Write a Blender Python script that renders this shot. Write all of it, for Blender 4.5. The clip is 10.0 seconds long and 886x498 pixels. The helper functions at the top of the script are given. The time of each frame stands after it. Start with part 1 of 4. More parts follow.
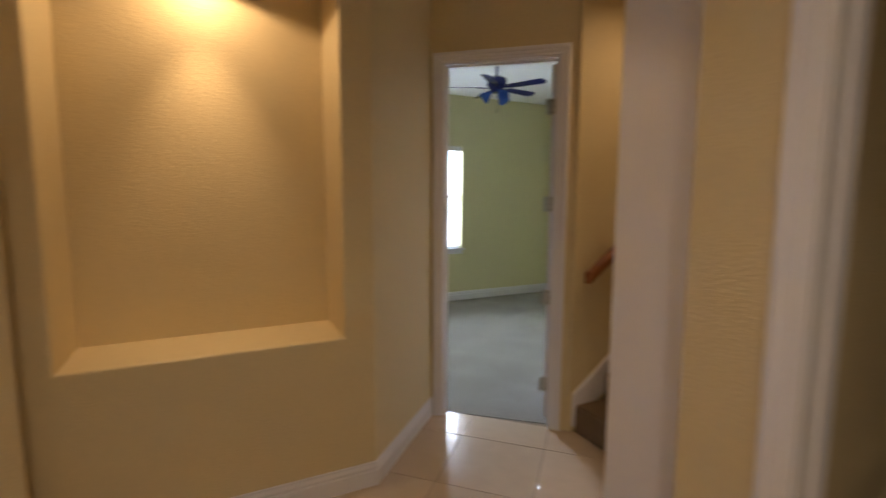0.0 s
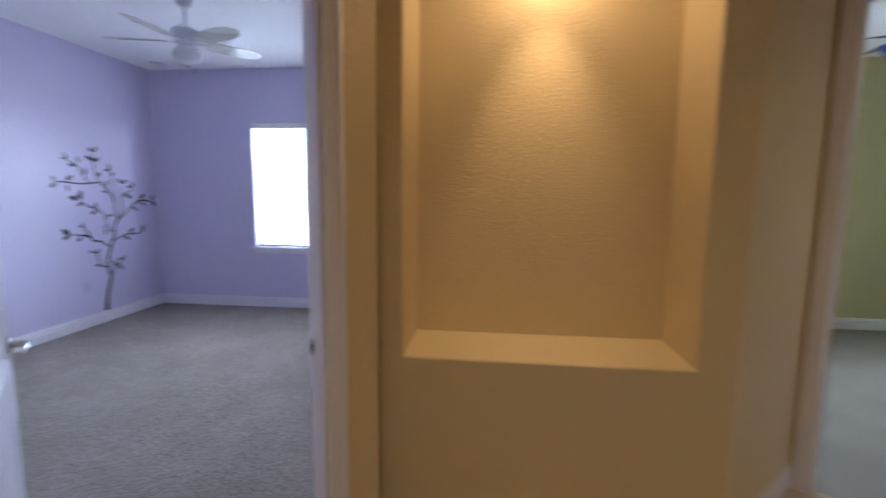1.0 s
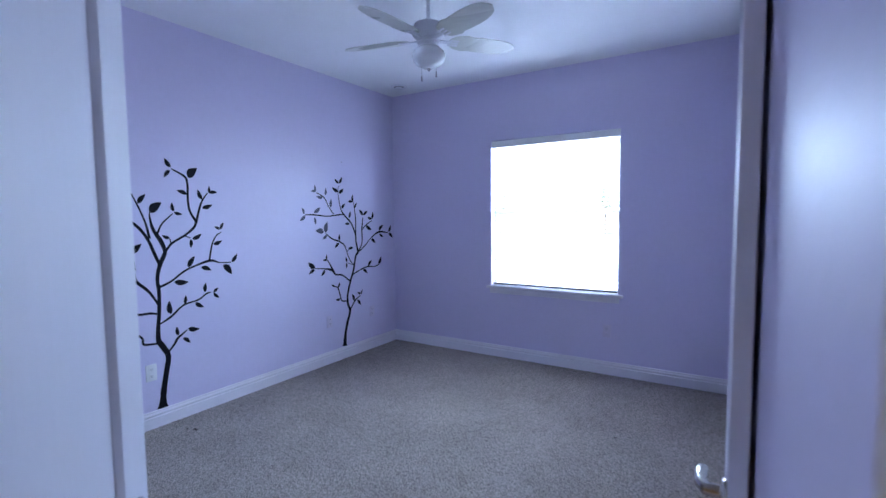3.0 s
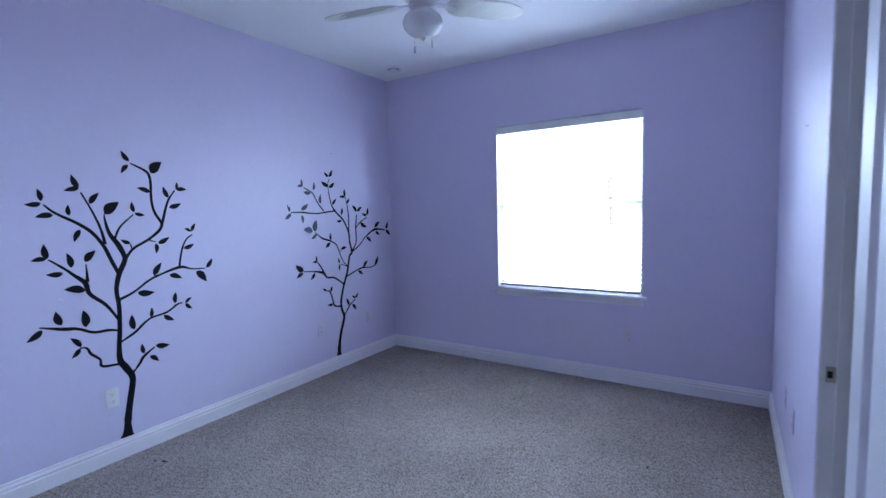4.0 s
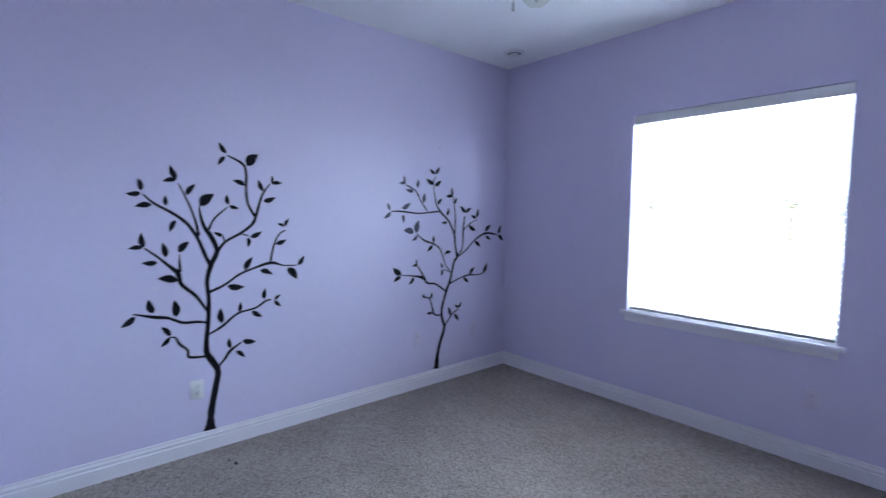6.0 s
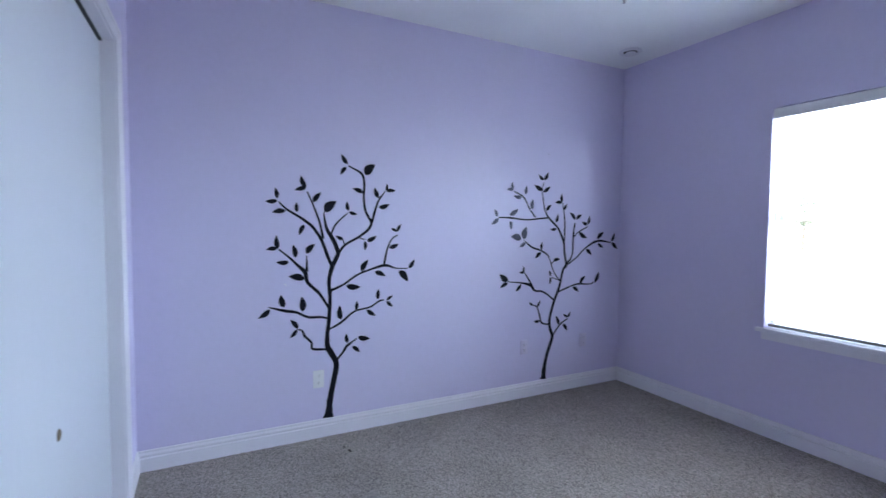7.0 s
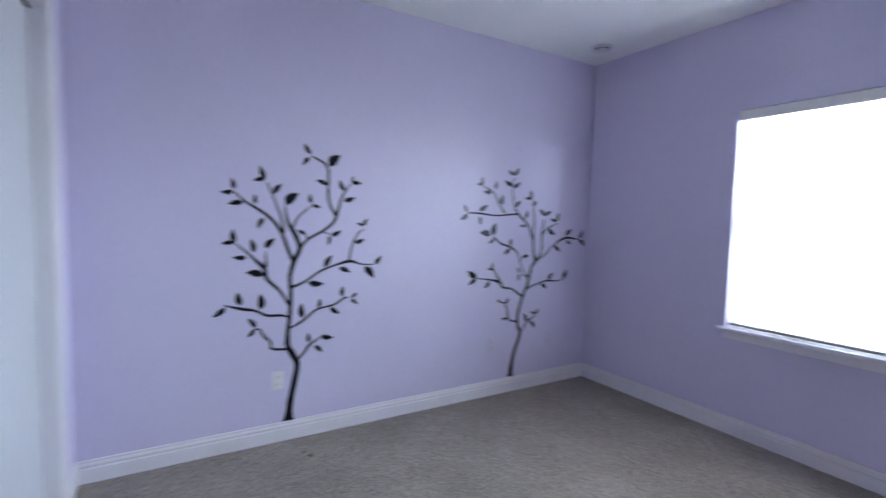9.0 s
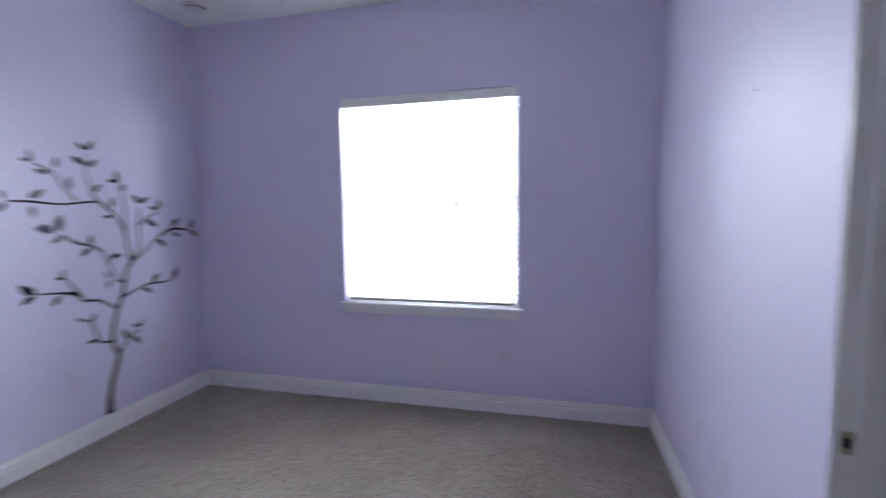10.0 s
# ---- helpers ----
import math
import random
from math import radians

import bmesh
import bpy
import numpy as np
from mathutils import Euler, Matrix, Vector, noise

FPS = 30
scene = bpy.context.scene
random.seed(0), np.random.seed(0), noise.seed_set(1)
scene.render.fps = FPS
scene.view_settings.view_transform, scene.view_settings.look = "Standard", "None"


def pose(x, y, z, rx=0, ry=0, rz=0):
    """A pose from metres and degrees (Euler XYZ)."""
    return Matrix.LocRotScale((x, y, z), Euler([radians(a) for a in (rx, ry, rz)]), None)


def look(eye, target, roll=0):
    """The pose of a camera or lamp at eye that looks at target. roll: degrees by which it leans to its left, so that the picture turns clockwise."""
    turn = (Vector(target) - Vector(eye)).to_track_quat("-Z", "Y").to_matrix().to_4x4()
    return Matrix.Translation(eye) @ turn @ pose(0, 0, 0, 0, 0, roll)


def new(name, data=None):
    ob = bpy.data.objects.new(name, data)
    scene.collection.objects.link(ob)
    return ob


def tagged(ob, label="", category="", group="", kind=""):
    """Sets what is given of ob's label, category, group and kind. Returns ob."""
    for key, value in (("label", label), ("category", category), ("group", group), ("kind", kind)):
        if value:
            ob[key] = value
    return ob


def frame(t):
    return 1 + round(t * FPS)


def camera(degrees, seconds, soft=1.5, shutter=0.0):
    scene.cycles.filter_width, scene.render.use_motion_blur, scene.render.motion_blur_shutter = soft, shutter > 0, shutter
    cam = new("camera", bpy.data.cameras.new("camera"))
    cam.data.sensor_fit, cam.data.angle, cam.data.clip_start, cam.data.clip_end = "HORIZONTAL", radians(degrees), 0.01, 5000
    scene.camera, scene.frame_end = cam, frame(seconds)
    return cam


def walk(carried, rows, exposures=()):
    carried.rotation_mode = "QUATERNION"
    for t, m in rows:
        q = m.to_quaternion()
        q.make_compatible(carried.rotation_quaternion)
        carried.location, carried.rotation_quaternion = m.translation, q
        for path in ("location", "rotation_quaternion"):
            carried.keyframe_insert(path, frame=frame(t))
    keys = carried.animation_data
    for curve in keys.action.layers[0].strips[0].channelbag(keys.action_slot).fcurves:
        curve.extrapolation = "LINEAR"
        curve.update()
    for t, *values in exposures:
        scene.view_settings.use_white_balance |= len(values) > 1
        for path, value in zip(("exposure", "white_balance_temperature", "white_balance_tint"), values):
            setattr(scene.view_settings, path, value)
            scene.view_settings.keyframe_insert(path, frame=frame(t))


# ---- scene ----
cam = camera(87.2, 10.0, shutter=0.5)
PATH = [
    (0, (4.678, -6.193, 1.562), (5.556, -4.409, 1.342), 0.2),
    (0.4, (4.54, -6.045, 1.538), (5.057, -4.125, 1.323), 0.8),
    (0.8, (4.47, -5.852, 1.538), (4.503, -3.869, 1.295), 1),
    (1.2, (4.385, -5.663, 1.532), (3.95, -3.726, 1.292), 0.5),
    (1.6, (4.22, -5.454, 1.534), (3.464, -3.618, 1.294), 1.5),
    (2, (4.063, -5.206, 1.55), (3.189, -3.421, 1.335), 1.3),
    (2.2, (3.956, -5.074, 1.539), (3.042, -3.306, 1.344), 1.4),
    (2.5, (3.869, -4.896, 1.55), (2.868, -3.173, 1.383), 0.2),
    (2.7, (3.779, -4.791, 1.563), (2.727, -3.096, 1.419), 0),
    (3.8, (3.454, -4.332, 1.574), (2.39, -2.645, 1.429), -1.3),
    (4, (3.419, -4.243, 1.591), (2.343, -2.565, 1.421), -1.5),
    (4.5, (3.362, -4.051, 1.588), (2.242, -2.405, 1.395), -1.1),
    (5, (3.284, -3.872, 1.591), (2.141, -2.241, 1.41), -0.8),
    (5.5, (3.287, -3.737, 1.572), (1.974, -2.236, 1.421), -0.7),
    (6, (3.27, -3.65, 1.581), (1.754, -2.354, 1.43), 0.6),
    (7.3, (3.317, -3.634, 1.523), (1.489, -2.829, 1.424), 0.7),
    (7.5, (3.299, -3.637, 1.529), (1.446, -2.892, 1.421), 1.1),
    (8, (3.263, -3.674, 1.57), (1.37, -3.043, 1.428), 1.6),
    (8.5, (3.237, -3.666, 1.58), (1.368, -2.97, 1.433), 1.7),
    (9, (3.202, -3.598, 1.56), (1.494, -2.567, 1.422), 1.5),
    (9.5, (3.095, -3.502, 1.597), (1.886, -1.918, 1.44), 0.7),
    (10, (3.021, -3.374, 1.53), (2.529, -1.443, 1.357), -0.6),
]
walk(cam, [(t, look(eye, target, roll)) for t, eye, target, roll in PATH], exposures=[(0, 2.0, 6100, 13), (1, 1.9, 5800, 14), (2, 1.85, 5350, 14), (2.6, 1.8, 5150, 13), (4, 1.75, 5250, 11), (5.5, 1.75, 5600, 9), (7.3, 1.85, 5850, 8), (9, 1.85, 6250, 9), (10, 1.85, 6550, 10)])

# ---- world and light ----
world = bpy.data.worlds.new("world")
scene.world = world
world.use_nodes = True
wt = world.node_tree
sky = wt.nodes.new("ShaderNodeTexSky")
sky.sky_type = "NISHITA"
sky.sun_disc = False
sky.sun_elevation, sky.sun_rotation = radians(48), radians(200)
wt.nodes["Background"].inputs[1].default_value = 0.15
wt.links.new(sky.outputs[0], wt.nodes["Background"].inputs[0])


def lamp(name, kind, m, power, color, **more):
    data = bpy.data.lights.new(name, kind)
    data.energy, data.color = power, color
    if kind == "AREA":
        data.shape, data.size, data.size_y = "RECTANGLE", more["w"], more["h"]
    if kind == "SPOT":
        data.spot_size, data.spot_blend, data.shadow_soft_size = radians(more["cone"]), more["blend"], more["soft"]
    if kind == "SUN":
        data.angle = radians(more["angle"])
    ob = new(name, data)
    ob.matrix_world = m
    return ob


lamp("sun", "SUN", look((0, -20, 22), (0, 0, 0)), 5.0, (1, 0.95, 0.88), angle=3.0)
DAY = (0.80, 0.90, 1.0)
WARM = (1.0, 0.65, 0.33)
# Unseen area lamp added outside for skylight, aimed to spread it over the walls.
lamp("window_sky_standin", "AREA", look((2.2, 1.6, 2.66), (1.8, -3, 0.2)), 215, DAY, w=2.9, h=1.5)
# Unseen fill lamp added below the sill to brighten the ceiling.
lamp("ceiling_fill_lamp", "AREA", look((2.05, 1.3, -0.25), (1.9, -0.6, 2.3)), 85, (0.95, 0.97, 1.0), w=2.6, h=1.4)
# The same kind of added, unseen lamp outside the green room's window.
lamp("green_window_sky_standin", "AREA", look((7.46, 1.6, 2.7), (7.46, -3, 0.2)), 240, DAY, w=3.2, h=1.5)
lamp("niche_spot", "SPOT", look((4.66, -3.74, 2.665), (4.66, -3.49, 1.15)), 9, WARM, cone=56, blend=1.0, soft=0.03)
lamp("niche_spot_spill", "SPOT", look((4.66, -3.74, 2.665), (4.66, -3.74, 0)), 4.0, WARM, cone=148, blend=0.2, soft=0.02)
lamp("stair_downlight_bulb", "SPOT", look((7.15, -4.55, 3.03), (7.15, -4.5, 0)), 6, WARM, cone=140, blend=0.8, soft=0.06)
# Made-up lamp behind the camera's start, added to brighten the hall.
lamp("hall_fill_bulb", "SPOT", look((4.4, -6.75, 3.03), (4.4, -6.7, 0)), 18, (1.0, 0.80, 0.56), cone=150, blend=0.8, soft=0.06)

# ---- materials ----


def mat(name, color, rough=0.6, metal=0.0, grain=60.0, vary=0.06, bump=0.0, bump_scale=200.0, coarse=3.0,
        transmission=0.0, stretch=(1, 1, 1), emit=None, random_hue=0.0, spec=None, distance=0.004):
    m = bpy.data.materials.new(name)
    m.use_nodes = True
    t = m.node_tree
    p = t.nodes["Principled BSDF"]
    p.inputs["Roughness"].default_value = rough
    p.inputs["Metallic"].default_value = metal
    if spec is not None:
        p.inputs["Specular IOR Level"].default_value = spec
    if transmission:
        p.inputs["Transmission Weight"].default_value = transmission
    co = t.nodes.new("ShaderNodeTexCoord")
    mp = t.nodes.new("ShaderNodeMapping")
    mp.inputs["Scale"].default_value = stretch
    t.links.new(co.outputs["Object"], mp.inputs[0])

    def noise_tex(scale, detail=4.0):
        n = t.nodes.new("ShaderNodeTexNoise")
        n.inputs["Scale"].default_value, n.inputs["Detail"].default_value = scale, detail
        t.links.new(mp.outputs[0], n.inputs["Vector"])
        return n
    fine, broad = noise_tex(grain), noise_tex(coarse, 3.0)
    add = t.nodes.new("ShaderNodeMath")
    add.operation = "ADD"
    t.links.new(fine.outputs[0], add.inputs[0])
    t.links.new(broad.outputs[0], add.inputs[1])
    ramp = t.nodes.new("ShaderNodeMapRange")
    ramp.inputs["From Min"].default_value, ramp.inputs["From Max"].default_value = 0.6, 1.4
    ramp.inputs["To Min"].default_value, ramp.inputs["To Max"].default_value = 1 - vary, 1 + vary
    t.links.new(add.outputs[0], ramp.inputs["Value"])
    mul = t.nodes.new("ShaderNodeMix")
    mul.data_type, mul.blend_type = "RGBA", "MULTIPLY"
    mul.inputs["Factor"].default_value = 1.0
    mul.inputs["A"].default_value = (*color, 1)
    t.links.new(ramp.outputs[0], mul.inputs["B"])
    last = mul.outputs["Result"]
    if random_hue:
        info = t.nodes.new("ShaderNodeObjectInfo")
        r2 = t.nodes.new("ShaderNodeMapRange")
        r2.inputs["To Min"].default_value, r2.inputs["To Max"].default_value = 1 - random_hue, 1 + random_hue
        t.links.new(info.outputs["Random"], r2.inputs["Value"])
        m2 = t.nodes.new("ShaderNodeMix")
        m2.data_type, m2.blend_type = "RGBA", "MULTIPLY"
        m2.inputs["Factor"].default_value = 1.0
        t.links.new(last, m2.inputs["A"])
        t.links.new(r2.outputs[0], m2.inputs["B"])
        last = m2.outputs["Result"]
    t.links.new(last, p.inputs["Base Color"])
    rr = t.nodes.new("ShaderNodeMapRange")
    rr.inputs["To Min"].default_value, rr.inputs["To Max"].default_value = max(rough - 0.06, 0.02), min(rough + 0.06, 1)
    t.links.new(broad.outputs[0], rr.inputs["Value"])
    t.links.new(rr.outputs[0], p.inputs["Roughness"])
    if bump:
        bn = noise_tex(bump_scale, 3.0)
        b = t.nodes.new("ShaderNodeBump")
        b.inputs["Strength"].default_value, b.inputs["Distance"].default_value = bump, distance
        t.links.new(bn.outputs[0], b.inputs["Height"])
        t.links.new(b.outputs[0], p.inputs["Normal"])
    if emit:
        p.inputs["Emission Color"].default_value = (*emit[:3], 1)
        p.inputs["Emission Strength"].default_value = emit[3]
    return m


LAVENDER = mat("lavender_paint", (0.66, 0.62, 0.81), 0.55, vary=0.025, bump=0.25, bump_scale=38, grain=25, coarse=1.3, distance=0.003)
YELLOW = mat("yellow_paint", (0.70, 0.58, 0.35), 0.5, vary=0.03, bump=0.45, bump_scale=48, stretch=(1, 1, 2.6), grain=25, coarse=1.3, distance=0.004)
GREEN = mat("green_paint", (0.66, 0.62, 0.38), 0.55, vary=0.025, bump=0.25, bump_scale=38, grain=25, coarse=1.3, distance=0.003)
CEILING = mat("ceiling_paint", (0.87, 0.88, 0.90), 0.7, vary=0.03, bump=0.4, bump_scale=45, coarse=2)
TRIM = mat("white_gloss_trim", (0.79, 0.775, 0.83), 0.32, vary=0.02, grain=90, bump=0.03, bump_scale=60)
DOORPAINT = mat("white_door_paint", (0.68, 0.675, 0.745), 0.52, spec=0.3, vary=0.025, grain=150, stretch=(1, 1, 0.06), bump=0.05, bump_scale=160)
CLOSETPAINT = mat("closet_door_paint", (0.65, 0.675, 0.72), 0.42, vary=0.03, grain=120, stretch=(1, 1, 0.05), bump=0.06, bump_scale=120)
STEEL = mat("satin_steel", (0.55, 0.52, 0.48), 0.5, 0.6, vary=0.05, grain=200)
NICKEL = mat("brushed_nickel", (0.50, 0.48, 0.45), 0.25, 1.0, vary=0.05, grain=300)
BRASS = mat("aged_brass", (0.30, 0.24, 0.16), 0.42, 1.0, vary=0.12, grain=120)
PAINTEDPLATE = mat("painted_plate", (0.66, 0.61, 0.76), 0.45, vary=0.015)
WHITEPLASTIC = mat("white_plastic", (0.78, 0.78, 0.80), 0.35, vary=0.015)
# Near-black: shade of holes and gaps put into the colour; also screws, bolts.
DARK = mat("dark_gap", (0.02, 0.02, 0.022), 0.7, vary=0.1)
DECAL = mat("black_vinyl", (0.006, 0.006, 0.012), 0.6, vary=0.15, grain=40, spec=0.15)
DECALGREY = mat("grey_vinyl", (0.06, 0.06, 0.11), 0.5, vary=0.3, grain=40)
TILE = mat("beige_floor_tile", (0.55, 0.44, 0.34), 0.16, vary=0.06, grain=9, coarse=2.0, random_hue=0.05, bump=0.03, bump_scale=14)
GROUT = mat("grout", (0.24, 0.19, 0.14), 0.85, vary=0.1)
WOOD = mat("stained_oak", (0.26, 0.09, 0.03), 0.3, vary=0.25, grain=40, stretch=(0.12, 1, 1), bump=0.05, bump_scale=60)
VANITYWOOD = mat("honey_oak", (0.42, 0.20, 0.08), 0.35, vary=0.2, grain=40, stretch=(1, 1, 0.12))
STONE = mat("vanity_stone", (0.6, 0.57, 0.52), 0.2, vary=0.12, grain=30)
STAIRCARPET = mat("stair_carpet", (0.20, 0.14, 0.09), 0.95, vary=0.35, grain=160, bump=0.8, bump_scale=190)
FANWHITE = mat("white_fan_enamel", (0.74, 0.74, 0.78), 0.3, vary=0.02)
BLADE = mat("whitewashed_fan_blade", (0.62, 0.64, 0.58), 0.28, vary=0.08, grain=30, stretch=(0.2, 1.6, 1))
GLASSWHITE = mat("frosted_glass", (0.82, 0.83, 0.86), 0.25, vary=0.02)
FANBLUE = mat("dark_blue_enamel", (0.03, 0.035, 0.16), 0.22, vary=0.08)
BLUEGLASS = mat("blue_glass", (0.05, 0.12, 0.5), 0.1, vary=0.1)
BLIND = mat("white_blind_slat", (0.82, 0.82, 0.82), 0.4, vary=0.02)
# Blind's bottom rail: its shade against the bright window, put into the colour.
RAILSHADE = mat("backlit_rail_shade", (0.20, 0.19, 0.18), 0.5, vary=0.05)
VINYL = mat("white_window_vinyl", (0.80, 0.80, 0.80), 0.35, vary=0.02)
PALEGROUND = mat("pale_ground_reflector", (0.62, 0.60, 0.56), 0.9, vary=0.08, grain=4)
LAWN = mat("lawn", (0.30, 0.34, 0.22), 0.95, vary=0.4, grain=3, coarse=0.2)
STUCCO = mat("stucco", (0.5, 0.46, 0.4), 0.9, vary=0.1)
SUBFLOOR = mat("subfloor", (0.3, 0.27, 0.22), 0.9)
WHITEROOM = mat("plain_white_paint", (0.6, 0.55, 0.45), 0.6, vary=0.03)


def carpet_mat(name, dark, light):
    m = bpy.data.materials.new(name)
    m.use_nodes = True
    t = m.node_tree
    p = t.nodes["Principled BSDF"]
    p.inputs["Roughness"].default_value = 0.97
    p.inputs["Specular IOR Level"].default_value = 0.1
    p.inputs["Sheen Weight"].default_value = 0.15
    co = t.nodes.new("ShaderNodeTexCoord")
    n1 = t.nodes.new("ShaderNodeTexNoise")
    n1.inputs["Scale"].default_value, n1.inputs["Detail"].default_value = 150, 4
    n1.inputs["Roughness"].default_value = 0.6
    n2 = t.nodes.new("ShaderNodeTexNoise")
    n2.inputs["Scale"].default_value, n2.inputs["Detail"].default_value = 2.2, 4
    for n in (n1, n2):
        t.links.new(co.outputs["Object"], n.inputs["Vector"])
    ramp = t.nodes.new("ShaderNodeValToRGB")
    ramp.color_ramp.elements[0].position, ramp.color_ramp.elements[0].color = 0.38, (*dark, 1)
    ramp.color_ramp.elements[1].position, ramp.color_ramp.elements[1].color = 0.60, (*light, 1)
    t.links.new(n1.outputs[0], ramp.inputs[0])
    r = t.nodes.new("ShaderNodeMapRange")
    r.inputs["From Min"].default_value, r.inputs["From Max"].default_value = 0.3, 0.7
    r.inputs["To Min"].default_value, r.inputs["To Max"].default_value = 0.88, 1.10
    t.links.new(n2.outputs[0], r.inputs["Value"])
    mul = t.nodes.new("ShaderNodeMix")
    mul.data_type, mul.blend_type = "RGBA", "MULTIPLY"
    mul.inputs["Factor"].default_value = 1.0
    t.links.new(ramp.outputs[0], mul.inputs["A"])
    t.links.new(r.outputs[0], mul.inputs["B"])
    t.links.new(mul.outputs["Result"], p.inputs["Base Color"])
    b = t.nodes.new("ShaderNodeBump")
    b.inputs["Strength"].default_value, b.inputs["Distance"].default_value = 0.14, 0.004
    t.links.new(n1.outputs[0], b.inputs["Height"])
    t.links.new(b.outputs[0], p.inputs["Normal"])
    return m


CARPET = carpet_mat("grey_beige_carpet", (0.105, 0.090, 0.078), (0.47, 0.41, 0.365))
CARPETG = carpet_mat("grey_carpet", (0.13, 0.12, 0.10), (0.42, 0.39, 0.35))

# ---- building helpers ----


def box(bm, lo, hi, m=None, bevel=0.0):
    lo, hi = Vector(lo), Vector(hi)
    made = bmesh.ops.create_cube(bm, size=1)["verts"]
    mid, size = (lo + hi) / 2, hi - lo
    for v in made:
        v.co = Vector((v.co.x * size.x, v.co.y * size.y, v.co.z * size.z)) + mid
    if bevel:
        edges = {e for v in made for e in v.link_edges}
        out = bmesh.ops.bevel(bm, geom=list(edges), offset=bevel, segments=2, profile=0.6, affect="EDGES")
        made = {v for f in out["faces"] for v in f.verts} | {v for v in made if v.is_valid}
    if m is not None:
        for v in made:
            v.co = m @ v.co
    return made


def lathe(bm, profile, m=None, steps=28):
    """Turns (radius, height) rows round z."""
    rings = []
    for r, z in profile:
        if r < 1e-5:
            rings.append([bm.verts.new((0, 0, z))])
        else:
            rings.append([bm.verts.new((r * math.cos(math.tau * k / steps), r * math.sin(math.tau * k / steps), z)) for k in range(steps)])
    for a, b in zip(rings, rings[1:]):
        for k in range(steps):
            j = (k + 1) % steps
            if len(a) == 1 and len(b) == 1:
                continue
            if len(a) == 1:
                bm.faces.new((a[0], b[j], b[k]))
            elif len(b) == 1:
                bm.faces.new((a[k], a[j], b[0]))
            else:
                bm.faces.new((a[k], a[j], b[j], b[k]))
    if m is not None:
        for ring in rings:
            for v in ring:
                v.co = m @ v.co


def tube(bm, pts, radii, steps=10):
    """A round bar along pts."""
    pts = [Vector(p) for p in pts]
    rings = []
    for i, p in enumerate(pts):
        d = (pts[min(i + 1, len(pts) - 1)] - pts[max(i - 1, 0)]).normalized()
        side = d.cross(Vector((0, 0, 1)))
        side = side.normalized() if side.length > 1e-3 else Vector((1, 0, 0))
        up = side.cross(d)
        r = radii[i] if isinstance(radii, (list, tuple)) else radii
        rings.append([bm.verts.new(p + r * (math.cos(math.tau * k / steps) * side + math.sin(math.tau * k / steps) * up)) for k in range(steps)])
    for a, b in zip(rings, rings[1:]):
        for k in range(steps):
            j = (k + 1) % steps
            bm.faces.new((a[k], a[j], b[j], b[k]))
    bm.faces.new(rings[0][::-1])
    bm.faces.new(rings[-1])


def prism(bm, outline, z0, z1):
    low = [bm.verts.new((x, y, z0)) for x, y in outline]
    top = [bm.verts.new((x, y, z1)) for x, y in outline]
    bm.faces.new(low[::-1])
    bm.faces.new(top)
    for i in range(len(outline)):
        j = (i + 1) % len(outline)
        bm.faces.new((low[i], low[j], top[j], top[i]))


def sweep(bm, sections):
    """Joins rows of points with quads and closes both ends."""
    rows = [[bm.verts.new(p) for p in row] for row in sections]
    n = len(rows[0])
    for a, b in zip(rows, rows[1:]):
        for k in range(n):
            j = (k + 1) % n
            bm.faces.new((a[k], a[j], b[j], b[k]))
    bm.faces.new(rows[0][::-1])
    bm.faces.new(rows[-1])


def finish(name, bm, material, smooth=0.0):
    bmesh.ops.recalc_face_normals(bm, faces=bm.faces)
    me = bpy.data.meshes.new(name)
    bm.to_mesh(me)
    bm.free()
    me.materials.append(material)
    if smooth:
        for f in me.polygons:
            f.use_smooth = True
        me.set_sharp_from_angle(angle=radians(smooth))
    return me


def part(name, bm, material, parent=None, label="", smooth=0.0):
    ob = new(name, finish(name, bm, material, smooth))
    if parent is not None:
        ob.parent = parent
    if label:
        ob["label"] = label
    return ob


def thing(name, m, label, category, group="", kind=""):
    ob = new(name)
    ob.empty_display_size = 0.1
    ob.matrix_world = m
    return tagged(ob, label, category, group, kind)


def structure(name, bm, material, label, category, smooth=0.0):
    return tagged(part(name, bm, material, smooth=smooth), label, category, kind="structure")


TOP = 3.05
ENTRY = pose(4.032, -4.009, 0, 0, 0, 48.3)    # along the diagonal entry wall, y into the bedroom
BEHIND = pose(2.20, -4.04, 0, 0, 0, -44) @ pose(0, -0.10, 0)   # the wall that the entry door swings back to
SIDE = pose(5.41, -3.88, 0, 0, 0, 45)     # along the diagonal wall beside the niche
GDOOR = pose(6.38, -3.557, 0, 0, 0, -41)     # along the green room's door wall, y into that room

# ---- the structure ----


def along(m, x, y=0.0):
    v = m @ Vector((x, y, 0))
    return (v.x, v.y)


def wall(name, pieces, material, label, m=None):
    bm = bmesh.new()
    for lo, hi in pieces:
        box(bm, lo, hi, m)
    return structure(name, bm, material, label, "wall")


def opened(x0, x1, a, b, z0, z1, y0, y1):
    """A wall from x0 to x1 with an opening from a to b, z0 to z1."""
    rows = [((x0, y0, 0), (a, y1, TOP)), ((b, y0, 0), (x1, y1, TOP)), ((a, y0, z1), (b, y1, TOP))]
    if z0 > 0:
        rows.append(((a, y0, 0), (b, y1, z0)))
    return rows


def across(rows):
    """Swaps x and y of a wall's pieces."""
    return [((lo[1], lo[0], lo[2]), (hi[1], hi[0], hi[2])) for lo, hi in rows]


